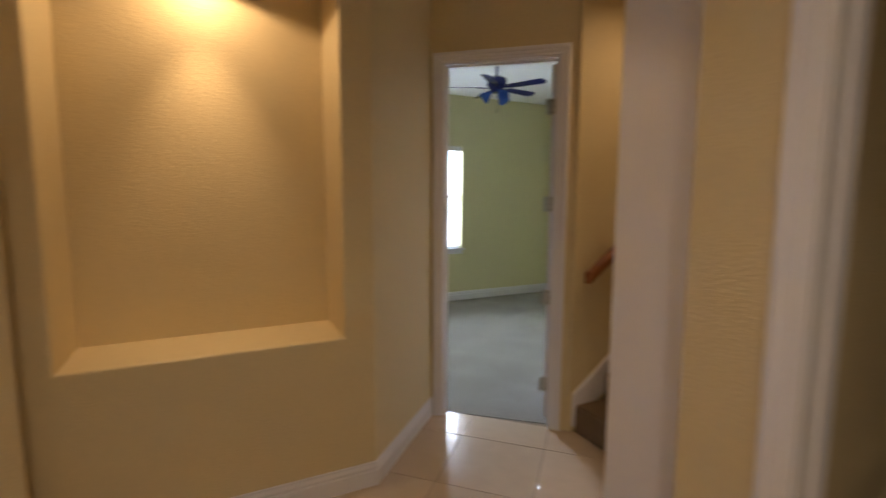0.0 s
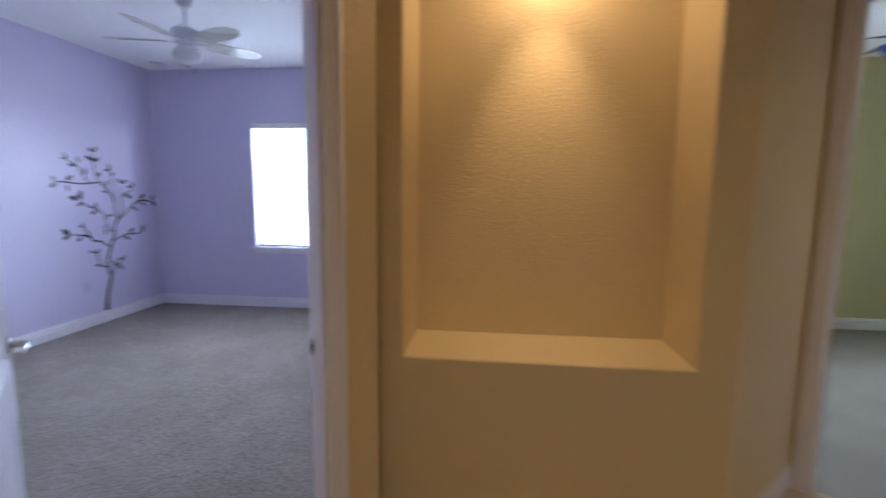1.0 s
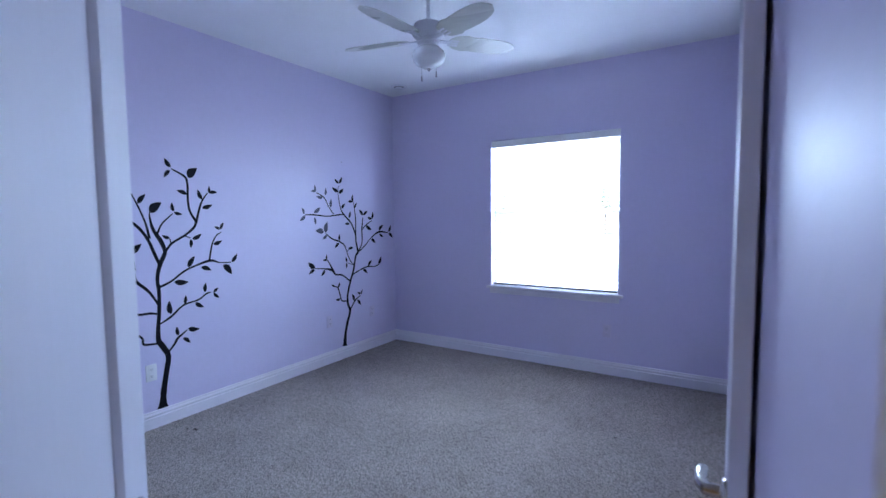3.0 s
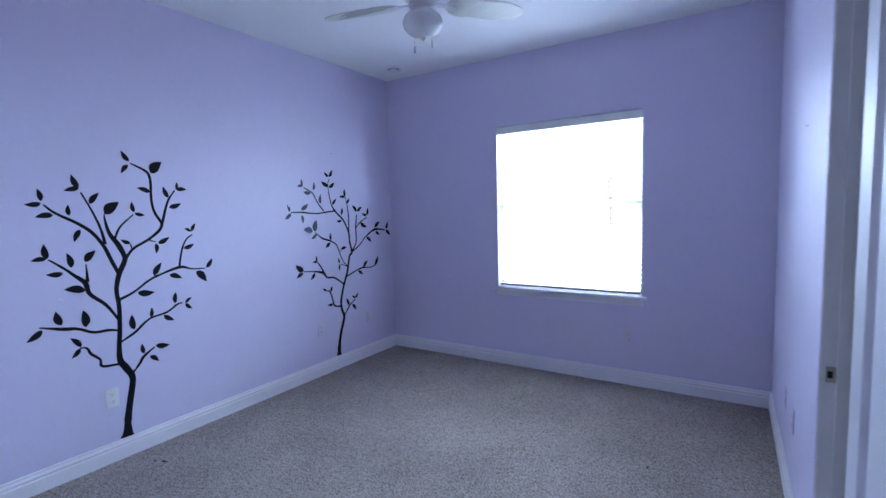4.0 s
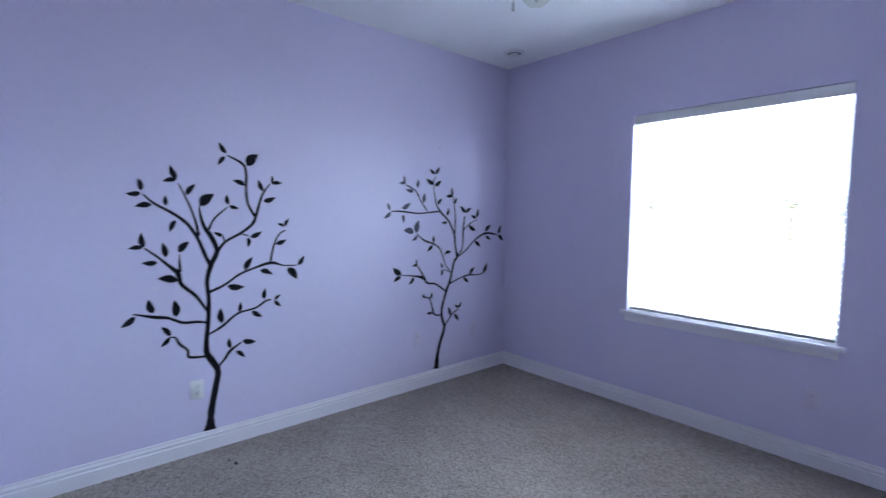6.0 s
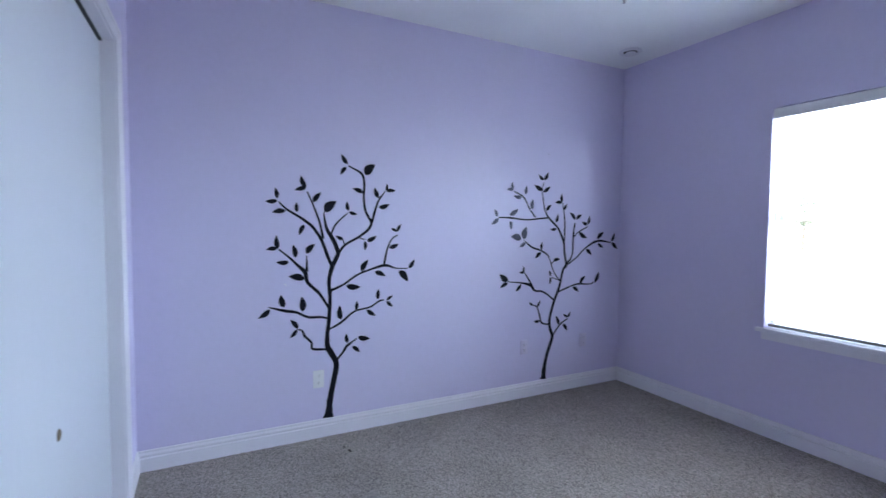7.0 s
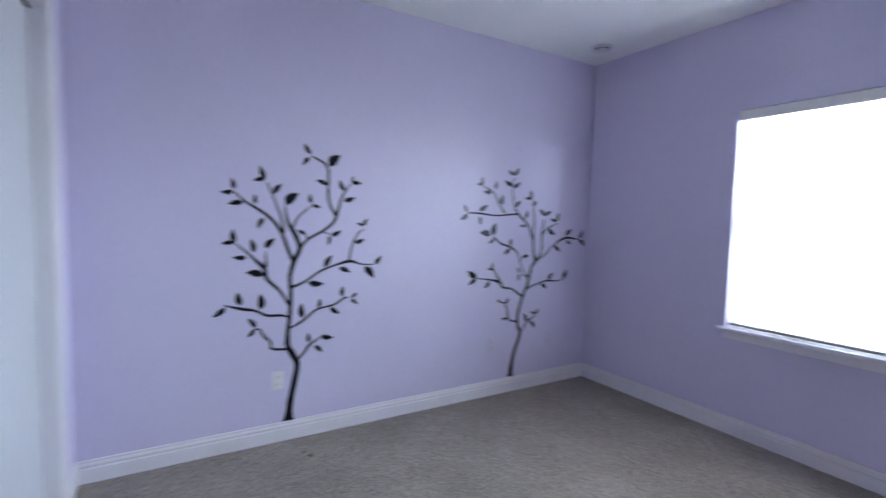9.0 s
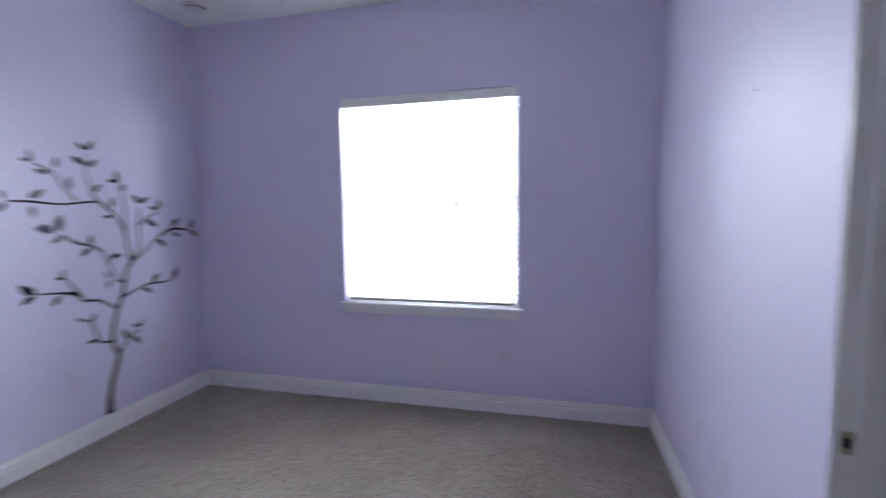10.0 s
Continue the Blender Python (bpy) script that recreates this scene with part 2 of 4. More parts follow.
LAV = "lavender painted bedroom wall with fine texture"
wall("wall_north", opened(-0.12, 3.71, 1.36, 2.715, 0.77, 2.385, 0, 0.20), LAVENDER, LAV + " round the window")
wall("wall_west", [((-0.12, -4.75, 0), (0, 0, TOP))], LAVENDER, LAV + " carrying two tree decals")
bm = bmesh.new()
LEAN = pose(3.65, 0, 0, 0, 0, 0.86) @ pose(-3.65, 0, 0)   # the east wall is turned slightly to line up with the camera's view
for lo, hi in across(opened(-3.60, 0, -2.810, -2.045, 0, 2.450, 3.65, 3.71)):
    box(bm, lo, hi, LEAN)
prism(bm, [(3.704, -3.60), (3.764, -3.60), (3.83, -4.06), (3.778, -4.105)], 0, TOP)
structure("wall_east", bm, LAVENDER, LAV + " with a bathroom doorway", "wall")
wall("wall_closet", opened(0, 2.20, 0.40, 2.15, 0, 2.45, -4.14, -4.04), LAVENDER, LAV + " round the closet opening")
wall("wall_behind_door", [((0, 0, 0), (1.24, 0.10, TOP))], LAVENDER, LAV + " behind the open entry door", BEHIND)
wall("wall_entry_room_side", opened(-2.75, -0.20, -1.235, -0.230, 0, 2.47, 0.06, 0.12), LAVENDER, LAV + " round the entry door", ENTRY)
wall("wall_closet_end", [((2.07, -4.85, 0), (2.17, -4.14, TOP))], LAVENDER, "plain lavender wall closing the closet")
wall("wall_closet_back", [((-0.12, -4.85, 0), (2.07, -4.75, TOP))], LAVENDER, "plain lavender wall behind the closet")
YEL = "yellow painted hall wall with knockdown texture"
wall("wall_entry_hall_side", opened(-2.75, -0.045, -1.235, -0.230, 0, 2.47, 0, 0.06), YELLOW, YEL + " round the bedroom door", ENTRY)
NF, NX0, NX1, NZ0, NZ1, NY = -3.88, 4.069, 5.254, 0.842, 2.68, -3.49
NICHE_LIGHT_Y = -3.74


def niche_wall():
    """The hall wall with a niche whose edges are rounded."""
    bm = bmesh.new()

    def ring(x0, x1, z0, z1, y):
        return [(x0, y, z0), (x1, y, z0), (x1, y, z1), (x0, y, z1)]
    r = 0.016
    rows = [ring(3.86, 5.41, 0, TOP, -3.42), ring(3.86, 5.41, 0, TOP, NF)]
    for k in range(7):
        a = math.pi / 2 * k / 6
        d, y = r * (1 - math.sin(a)), NF + r * (1 - math.cos(a))
        rows.append(ring(NX0 - d, NX1 + d, NZ0 - d, NZ1 + d, y))
    rows.append(ring(NX0, NX1, NZ0, NZ1, NY))
    sweep(bm, rows)
    return structure("wall_niche", bm, YELLOW, "yellow hall wall with a deep lit niche", "wall", smooth=32)


niche_wall()
wall("wall_beside_niche", [((0, 0, 0), (0.87, 0.06, TOP))], YELLOW, YEL + " beside the niche", SIDE)
wall("wall_green_door_hall_side", opened(-0.50, 0.50, -0.40, 0.40, 0, 2.47, 0, 0.06), YELLOW, YEL + " round the far door", GDOOR)
wall("wall_stair_north", [((6.75, -3.90, 0), (9.75, -3.79, 5.2))], YELLOW, YEL + " rising along the stairs")
wall("wall_stair_south", [((6.0, -5.42, 0), (9.75, -4.96, 5.2)), ((5.87, -5.54, 0), (9.75, -5.42, 5.2))], YELLOW, YEL + " ending beside the stairs")
wall("wall_stair_end", [((9.75, -5.54, 0), (9.87, -3.79, 5.2))], YELLOW, YEL + " at the head of the stairs")
wall("wall_hall_east", across(opened(-7.5, -5.42, -6.58, -5.67, 0, 2.47, 5.75, 5.87)), YELLOW, YEL + " with a dark doorway")
wall("wall_hall_south", [((2.45, -7.62, 0), (5.87, -7.5, TOP))], YELLOW, YEL + " closing the hall")
wall("wall_hall_west", [((2.45, -7.5, 0), (2.57, -5.62, TOP))], YELLOW, YEL + " closing the hall's side")
GRN = "pale green painted bedroom wall"
wall("wall_green_north", opened(5.95, 9.95, 6.78, 8.04, 0.77, 2.32, 0, 0.20), GREEN, GRN + " round its window")
wall("wall_green_east", [((9.83, -3.79, 0), (9.95, 0, TOP))], GREEN, GRN)
wall("wall_green_west", [((5.95, -3.20, 0), (6.03, 0, TOP))], GREEN, GRN)
wall("wall_green_south", [((6.77, -3.79, 0), (9.83, -3.73, TOP))], GREEN, GRN)
wall("wall_green_door_room_side", opened(-0.53, 0.47, -0.40, 0.40, 0, 2.47, 0.06, 0.12), GREEN, GRN + " round its door", GDOOR)
BTH = "plain off-white bathroom wall"
wall("wall_bath_west", across(opened(-4.02, 0, -2.829, -2.026, 0, 2.468, 3.71, 3.77)), WHITEROOM, BTH, LEAN)
wall("wall_bath_north", [((3.71, 0, 0), (5.95, 0.12, TOP))], WHITEROOM, BTH)
wall("wall_bath_east", [((5.87, -3.1, 0), (5.95, 0, TOP))], WHITEROOM, BTH)
wall("wall_bath_south", [((3.78, -3.42, 0), (5.72, -3.34, TOP))], WHITEROOM, BTH)
wall("wall_bath_diagonal", [((0.02, 0.06, 0), (0.87, 0.12, TOP))], WHITEROOM, BTH, SIDE)
wall("wall_dark_room", [((5.87, -7.62, 0), (8.6, -7.5, TOP)), ((8.5, -7.5, 0), (8.6, -5.54, TOP))], WHITEROOM, "wall of an unlit side room")

bm = bmesh.new()
box(bm, (-0.12, -7.62, TOP), (6.75, 0.15, TOP + 0.1))
box(bm, (6.75, -3.79, TOP), (9.95, 0.15, TOP + 0.1))
box(bm, (6.75, -7.62, TOP), (8.6, -5.46, TOP + 0.1))
box(bm, (6.75, -5.46, 5.2), (9.87, -3.79, 5.3))
box(bm, (6.65, -5.46, TOP + 0.1), (6.75, -3.79, 5.3))
structure("ceiling", bm, CEILING, "white textured ceiling", "ceiling")
bm = bmesh.new()
box(bm, (-0.12, -7.62, -0.2), (9.95, 0.15, -0.03))
structure("floor_slab", bm, SUBFLOOR, "bare slab under the floor coverings", "floor")
bm = bmesh.new()
prism(bm, [(0, 0), (0, -4.75), (2.1, -4.75), along(ENTRY, -2.76, 0.065), along(ENTRY, -0.30, 0.065), (3.78, -4.05), (3.72, 0)], -0.03, 0)
carpet = structure("floor_carpet", bm, CARPET, "grey-beige speckled cut-pile carpet", "carpet")


def pile(x0, x1, y0, y1, step, high):
    """Uneven tufts standing on the carpet's backing."""
    rng = np.random.default_rng(7)
    nx, ny = int((x1 - x0) / step) + 1, int((y1 - y0) / step) + 1
    gx, gy = np.meshgrid(np.linspace(x0, x1, nx), np.linspace(y0, y1, ny))
    gx = gx + rng.uniform(-0.35, 0.35, gx.shape) * step
    gy = gy + rng.uniform(-0.35, 0.35, gy.shape) * step
    gz = 0.001 + high * rng.random(gx.shape) ** 1.3
    co = np.stack([gx, gy, gz], -1).reshape(-1, 3)
    a = (np.arange(ny - 1)[:, None] * nx + np.arange(nx - 1)[None, :]).reshape(-1)
    faces = np.stack([a, a + 1, a + nx + 1, a + nx], -1)
    me = bpy.data.meshes.new("pile")
    me.from_pydata(co.tolist(), [], faces.tolist())
    me.materials.append(CARPET)
    me.polygons.foreach_set("use_smooth", [True] * len(me.polygons))
    ob = new("pile", me)
    ob.parent = carpet
    return ob


pile(0.0, 3.70, -4.03, 0.0, 0.0075, 0.005)
bm = bmesh.new()
prism(bm, [(6.0, 0), along(GDOOR, -0.50, 0.062), along(GDOOR, 0.45, 0.062), (6.9, -3.79), (9.83, -3.79), (9.83, 0)], -0.03, 0)
structure("floor_green_room_carpet", bm, CARPETG, "grey cut-pile carpet of the green room", "carpet")
bm = bmesh.new()
prism(bm, [(3.77, 0), (3.77, -3.42), (5.70, -3.42), (5.95, -3.20), (5.95, 0)], -0.03, -0.002)
structure("floor_bathroom", bm, TILE, "beige bathroom tile floor", "floor")
bm = bmesh.new()
box(bm, (-60, -60, -0.42), (70, 90, -0.40))
structure("ground", bm, LAWN, "lawn outside the windows", "ground")

# ---- trim ----
BASE = [(0.0, 0.0), (0.017, 0.0), (0.017, 0.082), (0.015, 0.086), (0.009, 0.088), (0.009, 0.094), (0.014, 0.098), (0.0145, 0.106), (0.008, 0.118), (0.007, 0.130), (0.0, 0.133)]


def baseboard(name, pts, label="white moulded baseboard"):
    """Skirting along pts, with the room on the left of the way."""
    pts = [Vector((x, y)) for x, y in pts]
    rows = []
    for i, p in enumerate(pts):
        ns = []
        for a, b in ((i - 1, i), (i, i + 1)):
            if 0 <= a and b < len(pts):
                d = (pts[b] - pts[a]).normalized()
                ns.append(Vector((-d.y, d.x)))
        n = ns[0] if len(ns) == 1 else (ns[0] + ns[1]) / (1 + ns[0].dot(ns[1]))
        rows.append([(p.x + n.x * d, p.y + n.y * d, z) for d, z in BASE])
    bm = bmesh.new()
    sweep(bm, rows)
    return structure(name, bm, TRIM, label, "baseboard")


baseboard("baseboard", [(3.6806, -2.040), (3.65, 0), (0, 0), (0, -4.04), (0.33, -4.04)])
baseboard("baseboard_behind_door", [along(BEHIND, 0.01, 0.10), along(BEHIND, 1.16, 0.10)][::-1])
baseboard("baseboard_niche", [along(GDOOR, -0.462), (5.41, NF), (3.99, NF)])
bm = bmesh.new()
box(bm, (5.984, -5.415, 0), (6.0, -4.954, TOP), bevel=0.003)
structure("trim_wall_end", bm, TRIM, "white glossy board capping the wall's end", "trim")
baseboard("baseboard_hall_left", [along(ENTRY, -1.27), along(ENTRY, -1.9)])
baseboard("baseboard_green", [(9.83, -3.73), (9.83, 0), (6.03, 0), (6.03, -3.0)])

CASING = [(0.0, 0.0), (0.0, 0.010), (0.006, 0.014), (0.020, 0.012), (0.024, 0.016), (0.040, 0.015), (0.046, 0.021), (0.060, 0.022), (0.068, 0.019), (0.070, 0.0)]


def casing(bm, x0, x1, h, y, out, m, legs=(1, 1)):
    """Moulded trim round an opening, on the face y of a wall, standing out by the sign out."""
    rows = []
    if legs[0]:
        rows.append([(x0 - w, y + out * d, 0) for w, d in CASING])
    rows.append([(x0 - w, y + out * d, h + w) for w, d in CASING])
    rows.append([(x1 + w, y + out * d, h + w) for w, d in CASING])
    if legs[1]:
        rows.append([(x1 + w, y + out * d, 0) for w, d in CASING])
    sweep(bm, [[m @ Vector(p) for p in row] for row in rows])


def door_frame(name, m, x0, x1, h, y0, y1, stop, label, sides=(1, 1), room_legs=(1, 1)):
    """Jambs, stop and casings of an opening from x0 to x1; the wall's faces are y0 and y1."""
    root = thing(name, Matrix(), label, "door frame", kind="structure")
    for nm, lo, hi in (("jamb", (x0 - 0.03, y0 - 0.002, 0), (x0, y1 + 0.002, h + 0.03)), ("jamb", (x1, y0 - 0.002, 0), (x1 + 0.03, y1 + 0.002, h + 0.03)),
                       ("head", (x0, y0 - 0.002, h), (x1, y1 + 0.002, h + 0.03))):
        bm = bmesh.new()
        box(bm, lo, hi, m)
        part(nm, bm, TRIM, root)
    for nm, lo, hi in (("stop", (x0, stop, 0), (x0 + 0.011, stop + 0.035, h - 0.011)), ("stop", (x1 - 0.011, stop, 0), (x1, stop + 0.035, h - 0.011)),
                       ("stop", (x0, stop, h - 0.011), (x1, stop + 0.035, h))):
        bm = bmesh.new()
        box(bm, lo, hi, m, 0.002)
        part(nm, bm, TRIM, root)
    if sides[0]:
        bm = bmesh.new()
        casing(bm, x0 - 0.006, x1 + 0.006, h + 0.006, y0 - 0.002, -1, m)
        part("casing", bm, TRIM, root, smooth=30)
    if sides[1]:
        bm = bmesh.new()
        casing(bm, x0 - 0.006, x1 + 0.006, h + 0.006, y1 + 0.002, 1, m, room_legs)
        part("casing", bm, TRIM, root, smooth=30)
    return root


E0, E1 = -1.205, -0.266
entry_frame = door_frame("door_frame_entry", ENTRY, E0, E1, 2.44, 0, 0.12, 0.0, "white moulded frame of the bedroom's entry door", room_legs=(1, 0))
green_frame = door_frame("door_frame_green_room", GDOOR, -0.37, 0.37, 2.44, 0, 0.12, 0.05, "white moulded frame of the green room's door")
EAST = pose(3.65, 0, 0, 0, 0, -89.14)   # x runs along -y, y runs along +x
bath_frame = door_frame("door_frame_bathroom", EAST, 2.055, 2.80, 2.44, 0.005, 0.12, 0.05, "plain white jambs of the bathroom door", sides=(0, 1))
HEAST = pose(5.75, 0, 0, 0, 0, -90)
dark_frame = door_frame("door_frame_side_room", HEAST, 5.70, 6.55, 2.44, 0, 0.12, 0.05, "white moulded frame of a dark doorway")

# ---- doors ----


def lever(parent, m, flip=1, mat_=None):
    """A lever handle on a rose; its plate lies on local y = 0 and it stands out along +y."""
    bm = bmesh.new()
    lathe(bm, [(0, 0), (0.033, 0), (0.033, 0.004), (0.030, 0.008), (0.020, 0.012), (0.015, 0.014), (0.014, 0.045), (0, 0.046)], m @ pose(0, 0, 0, -90))
    bmesh.ops.remove_doubles(bm, verts=bm.verts, dist=1e-5)
    handle = part("door_lever", bm, NICKEL, parent, "brushed nickel lever handle", smooth=40)
    bm = bmesh.new()
    pts = [(0, 0.040, 0), (flip * 0.02, 0.050, 0.001), (flip * 0.05, 0.053, 0.004), (flip * 0.085, 0.051, 0.002), (flip * 0.108, 0.047, -0.006)]
    tube(bm, [m @ Vector(p) for p in pts], [0.0135, 0.0145, 0.013, 0.0115, 0.009])
    part("grip", bm, NICKEL, handle, smooth=50)
    return handle


def panel_door(name, m, w, h, label, group, hinge_z=(0.16, 0.853, 1.570, 2.27), levers=True, back_lever=True, metal=None, lever_z=0.92):
    """A two-panel door: local x from the hinge edge to the latch edge, y through its thickness of 35 mm, 10 mm over the floor."""
    root = thing(name, m, label, "door", group)
    t, st, top, lock, low = 0.035, 0.115, 0.12, (0.665, 0.865), 0.22
    z0, z1 = 0.012, h - 0.004
    pieces = (("stile", (0, 0, z0), (st, t, z1)), ("stile", (w - st, 0, z0), (w, t, z1)), ("rail", (st, 0, z0), (w - st, t, low)),
              ("rail", (st, 0, lock[0]), (w - st, t, lock[1])), ("rail", (st, 0, z1 - top), (w - st, t, z1)),
              ("panel", (st, 0.010, low), (w - st, t - 0.010, lock[0])), ("panel", (st, 0.010, lock[1]), (w - st, t - 0.010, z1 - top)))
    panels = []
    for nm, lo, hi in pieces:
        bm = bmesh.new()
        box(bm, lo, hi)
        ob = part(nm, bm, DOORPAINT, root)
        if nm == "panel":
            panels.append(ob)
    for slab, a, b in ((panels[0], low, lock[0]), (panels[1], lock[1], z1 - top)):
        for face, sign in ((0.0, 1), (t, -1)):
            bm = bmesh.new()
            rows = []
            for (x, z), (sx, sz) in zip(((st, a), (w - st, a), (w - st, b), (st, b), (st, a)), ((1, 1), (-1, 1), (-1, -1), (1, -1), (1, 1))):
                rows.append([(x + sx * d, face + sign * e, z + sz * d) for d, e in ((0.0, 0.0095), (0.0, 0.0), (0.006, -0.0025), (0.014, 0.002), (0.022, 0.0085), (0.022, 0.0098))])
            sweep(bm, rows)
            part("panel_moulding", bm, DOORPAINT, slab, smooth=35)
            bm = bmesh.new()
            box(bm, (st + 0.05, min(face + sign * 0.004, face + sign * 0.0105), a + 0.05), (w - st - 0.05, max(face + sign * 0.004, face + sign * 0.0105), b - 0.05), bevel=0.004)
            part("raised_panel", bm, DOORPAINT, slab, smooth=35)
    if levers:
        if back_lever:
            lever(root, pose(w - 0.065, t, lever_z), -1)
        lever(root, pose(w - 0.065, 0, lever_z, 0, 0, 180), 1)
        bm = bmesh.new()
        box(bm, (w - 0.001, 0.005, 0.912), (w + 0.0015, 0.030, 0.968), bevel=0.0005)
        plate = part("latch_plate", bm, NICKEL, root, "steel latch plate")
        bm = bmesh.new()
        box(bm, (w + 0.001, 0.011, 0.930), (w + 0.010, 0.024, 0.950), bevel=0.002)
        part("latch_bolt", bm, DARK, plate)
    for z in hinge_z:
        bm = bmesh.new()
        tube(bm, [(-0.010, t + 0.014, z - 0.051), (-0.010, t + 0.014, z + 0.051)], 0.0065)
        tube(bm, [(-0.010, t + 0.014, z + 0.051), (-0.010, t + 0.014, z + 0.056)], [0.004, 0.0025])
        hinge = part("hinge", bm, metal or BRASS, root, "aged brass butt hinge" if metal is None else "satin steel butt hinge", smooth=40)
        for nm, m2 in (("door_leaf", pose(-0.0022, t + 0.010, z, 90, 0, -90)), ("frame_leaf", pose(-0.012, t + 0.0205, z, 90, 0, 180))):
            bm = bmesh.new()
            rr, hh, ww = 0.012, 0.051, 0.043
            prism(bm, [(0, -hh)] + [(ww - rr + rr * math.cos(a), -hh + rr + rr * math.sin(a)) for a in (-math.pi / 2, -math.pi / 4, 0)]
                  + [(ww - rr + rr * math.cos(a), hh - rr + rr * math.sin(a)) for a in (0, math.pi / 4, math.pi / 2)] + [(0, hh)], 0, 0.0022)
            for v in bm.verts:
                v.co = m2 @ v.co
            part(nm, bm, metal or BRASS, hinge)
            for a, b in ((0.020, -0.036), (0.032, 0.0), (0.020, 0.036)):
                bm = bmesh.new()
                for h in (-0.0006, 0.0028):
                    lathe(bm, [(0, h), (0.0045, h)], m2 @ pose(a, b, 0), 8)
                part("screw", bm, DARK, hinge)
    return root


def strike(parent, m):
    bm = bmesh.new()
    box(bm, (-0.0015, -0.014, -0.030), (0.0015, 0.020, 0.030), m)
    plate = part("strike_plate", bm, NICKEL, parent, "steel strike plate")
    # Dark block in place of the hole's shade.
    bm = bmesh.new()
    box(bm, (-0.003, -0.007, -0.013), (0.003, 0.008, 0.013), m)
    part("latch_hole", bm, DARK, plate)
    return plate


# the entry door stands open into the bedroom, its hinge edge on the entry frame
entry_door = panel_door("door_entry", pose(3.159, -4.768, 0, 0, 0, 136), 0.905, 2.435,
                        "white two-panel door standing open into the lavender bedroom", "white panel doors")
strike(entry_frame, ENTRY @ pose(E1, 0.103, 0.955))
# the bathroom door is folded right back against the bedroom wall
bath_door = panel_door("door_bathroom", LEAN @ pose(3.644, -2.815, 0, 0, 0, -90.3) @ pose(0, -0.037, 0), 0.755, 2.435,
                       "white two-panel bathroom door folded back against the wall", "white panel doors", back_lever=False, lever_z=0.96)
strike(bath_frame, EAST @ pose(2.055, 0.032, 0.94))
# the green room's door is swung into that room
gh = GDOOR @ Vector((0.366, 0.125, 0))
green_door = panel_door("door_green_room", pose(gh.x, gh.y, 0, 0, 0, 33) @ pose(0, 0.002, 0), 0.73, 2.435,
                        "white two-panel door swung open into the green room", "white panel doors", hinge_z=(0.26, 0.88, 1.52, 2.16), metal=STEEL)

# ---- the closet ----
closet = door_frame("door_frame_closet", Matrix(), 0.43, 2.12, 2.44, -4.14, -4.04, -4.139, "white casing round the closet opening", sides=(0, 0))
bm = bmesh.new()
casing(bm, 0.424, 2.80, 2.446, -4.038, 1, Matrix(), (1, 0))
for v in list(bm.verts):
    v.co.x = min(v.co.x, 2.195)
part("casing", bm, TRIM, closet, smooth=30)
# Near-black track: the shade of the gap over the doors is in its colour.
bm = bmesh.new()
box(bm, (0.43, -4.12, 2.432), (2.12, -4.088, 2.44))
part("track", bm, DARK, closet, "sliding-door track coloured near-black for the shaded gap")


def slide_door(x0, x1, y, hole):
    root = thing("closet_sliding_door", pose(x0, y, 0), "flat white sliding closet door, shut", "door", "closet doors")
    bm = bmesh.new()
    box(bm, (0, -0.034, 0.015), (x1 - x0, 0, 2.428), bevel=0.0025)
    part("slab", bm, CLOSETPAINT, root)
    if hole is None:
        return
    bm = bmesh.new()
    lathe(bm, [(0, 0.001), (0.012, 0.001), (0.014, 0.002), (0.018, 0.003), (0.019, 0.0)], pose(hole - x0, 0, 0.86, -90))
    part("finger_pull", bm, BRASS, root, "dark round finger pull", smooth=40)


slide_door(1.24, 2.115, -4.062, 1.49)
slide_door(0.432, 1.29, -4.100, None)

# ---- windows ----


def window(name, x0, x1, z0, z1, label):
    root = thing(name, Matrix(), label, "window", kind="structure")
    f = 0.028
    zm = (z0 + z1) / 2 + 0.02
    bm = bmesh.new()
    for lo, hi in (((x0, 0.085, z0), (x0 + f, 0.145, z1)), ((x1 - f, 0.085, z0), (x1, 0.145, z1)), ((x0 + f, 0.085, z1 - f), (x1 - f, 0.145, z1)), ((x0 + f, 0.085, z0), (x1 - f, 0.145, z0 + f))):
        box(bm, lo, hi)
    part("window_frame", bm, VINYL, root)
    bm = bmesh.new()
    box(bm, (x0 + f, 0.090, zm - 0.022), (x1 - f, 0.135, zm + 0.022), bevel=0.003)
    part("meeting_rail", bm, VINYL, root)
    bm = bmesh.new()
    box(bm, (x0 - 0.045, -0.038, z0 - 0.030), (x1 + 0.045, 0.0, z0), bevel=0.006)
    box(bm, (x0, -0.001, z0 - 0.028), (x1, 0.088, z0 - 0.0005))
    part("window_sill", bm, TRIM, root, "white wooden window stool", smooth=40)
    bm = bmesh.new()
    box(bm, (x0 - 0.012, -0.014, z0 - 0.085), (x1 + 0.012, 0.0, z0 - 0.030), bevel=0.004)
    part("apron", bm, TRIM, root, "white apron under the sill", smooth=40)
    return root


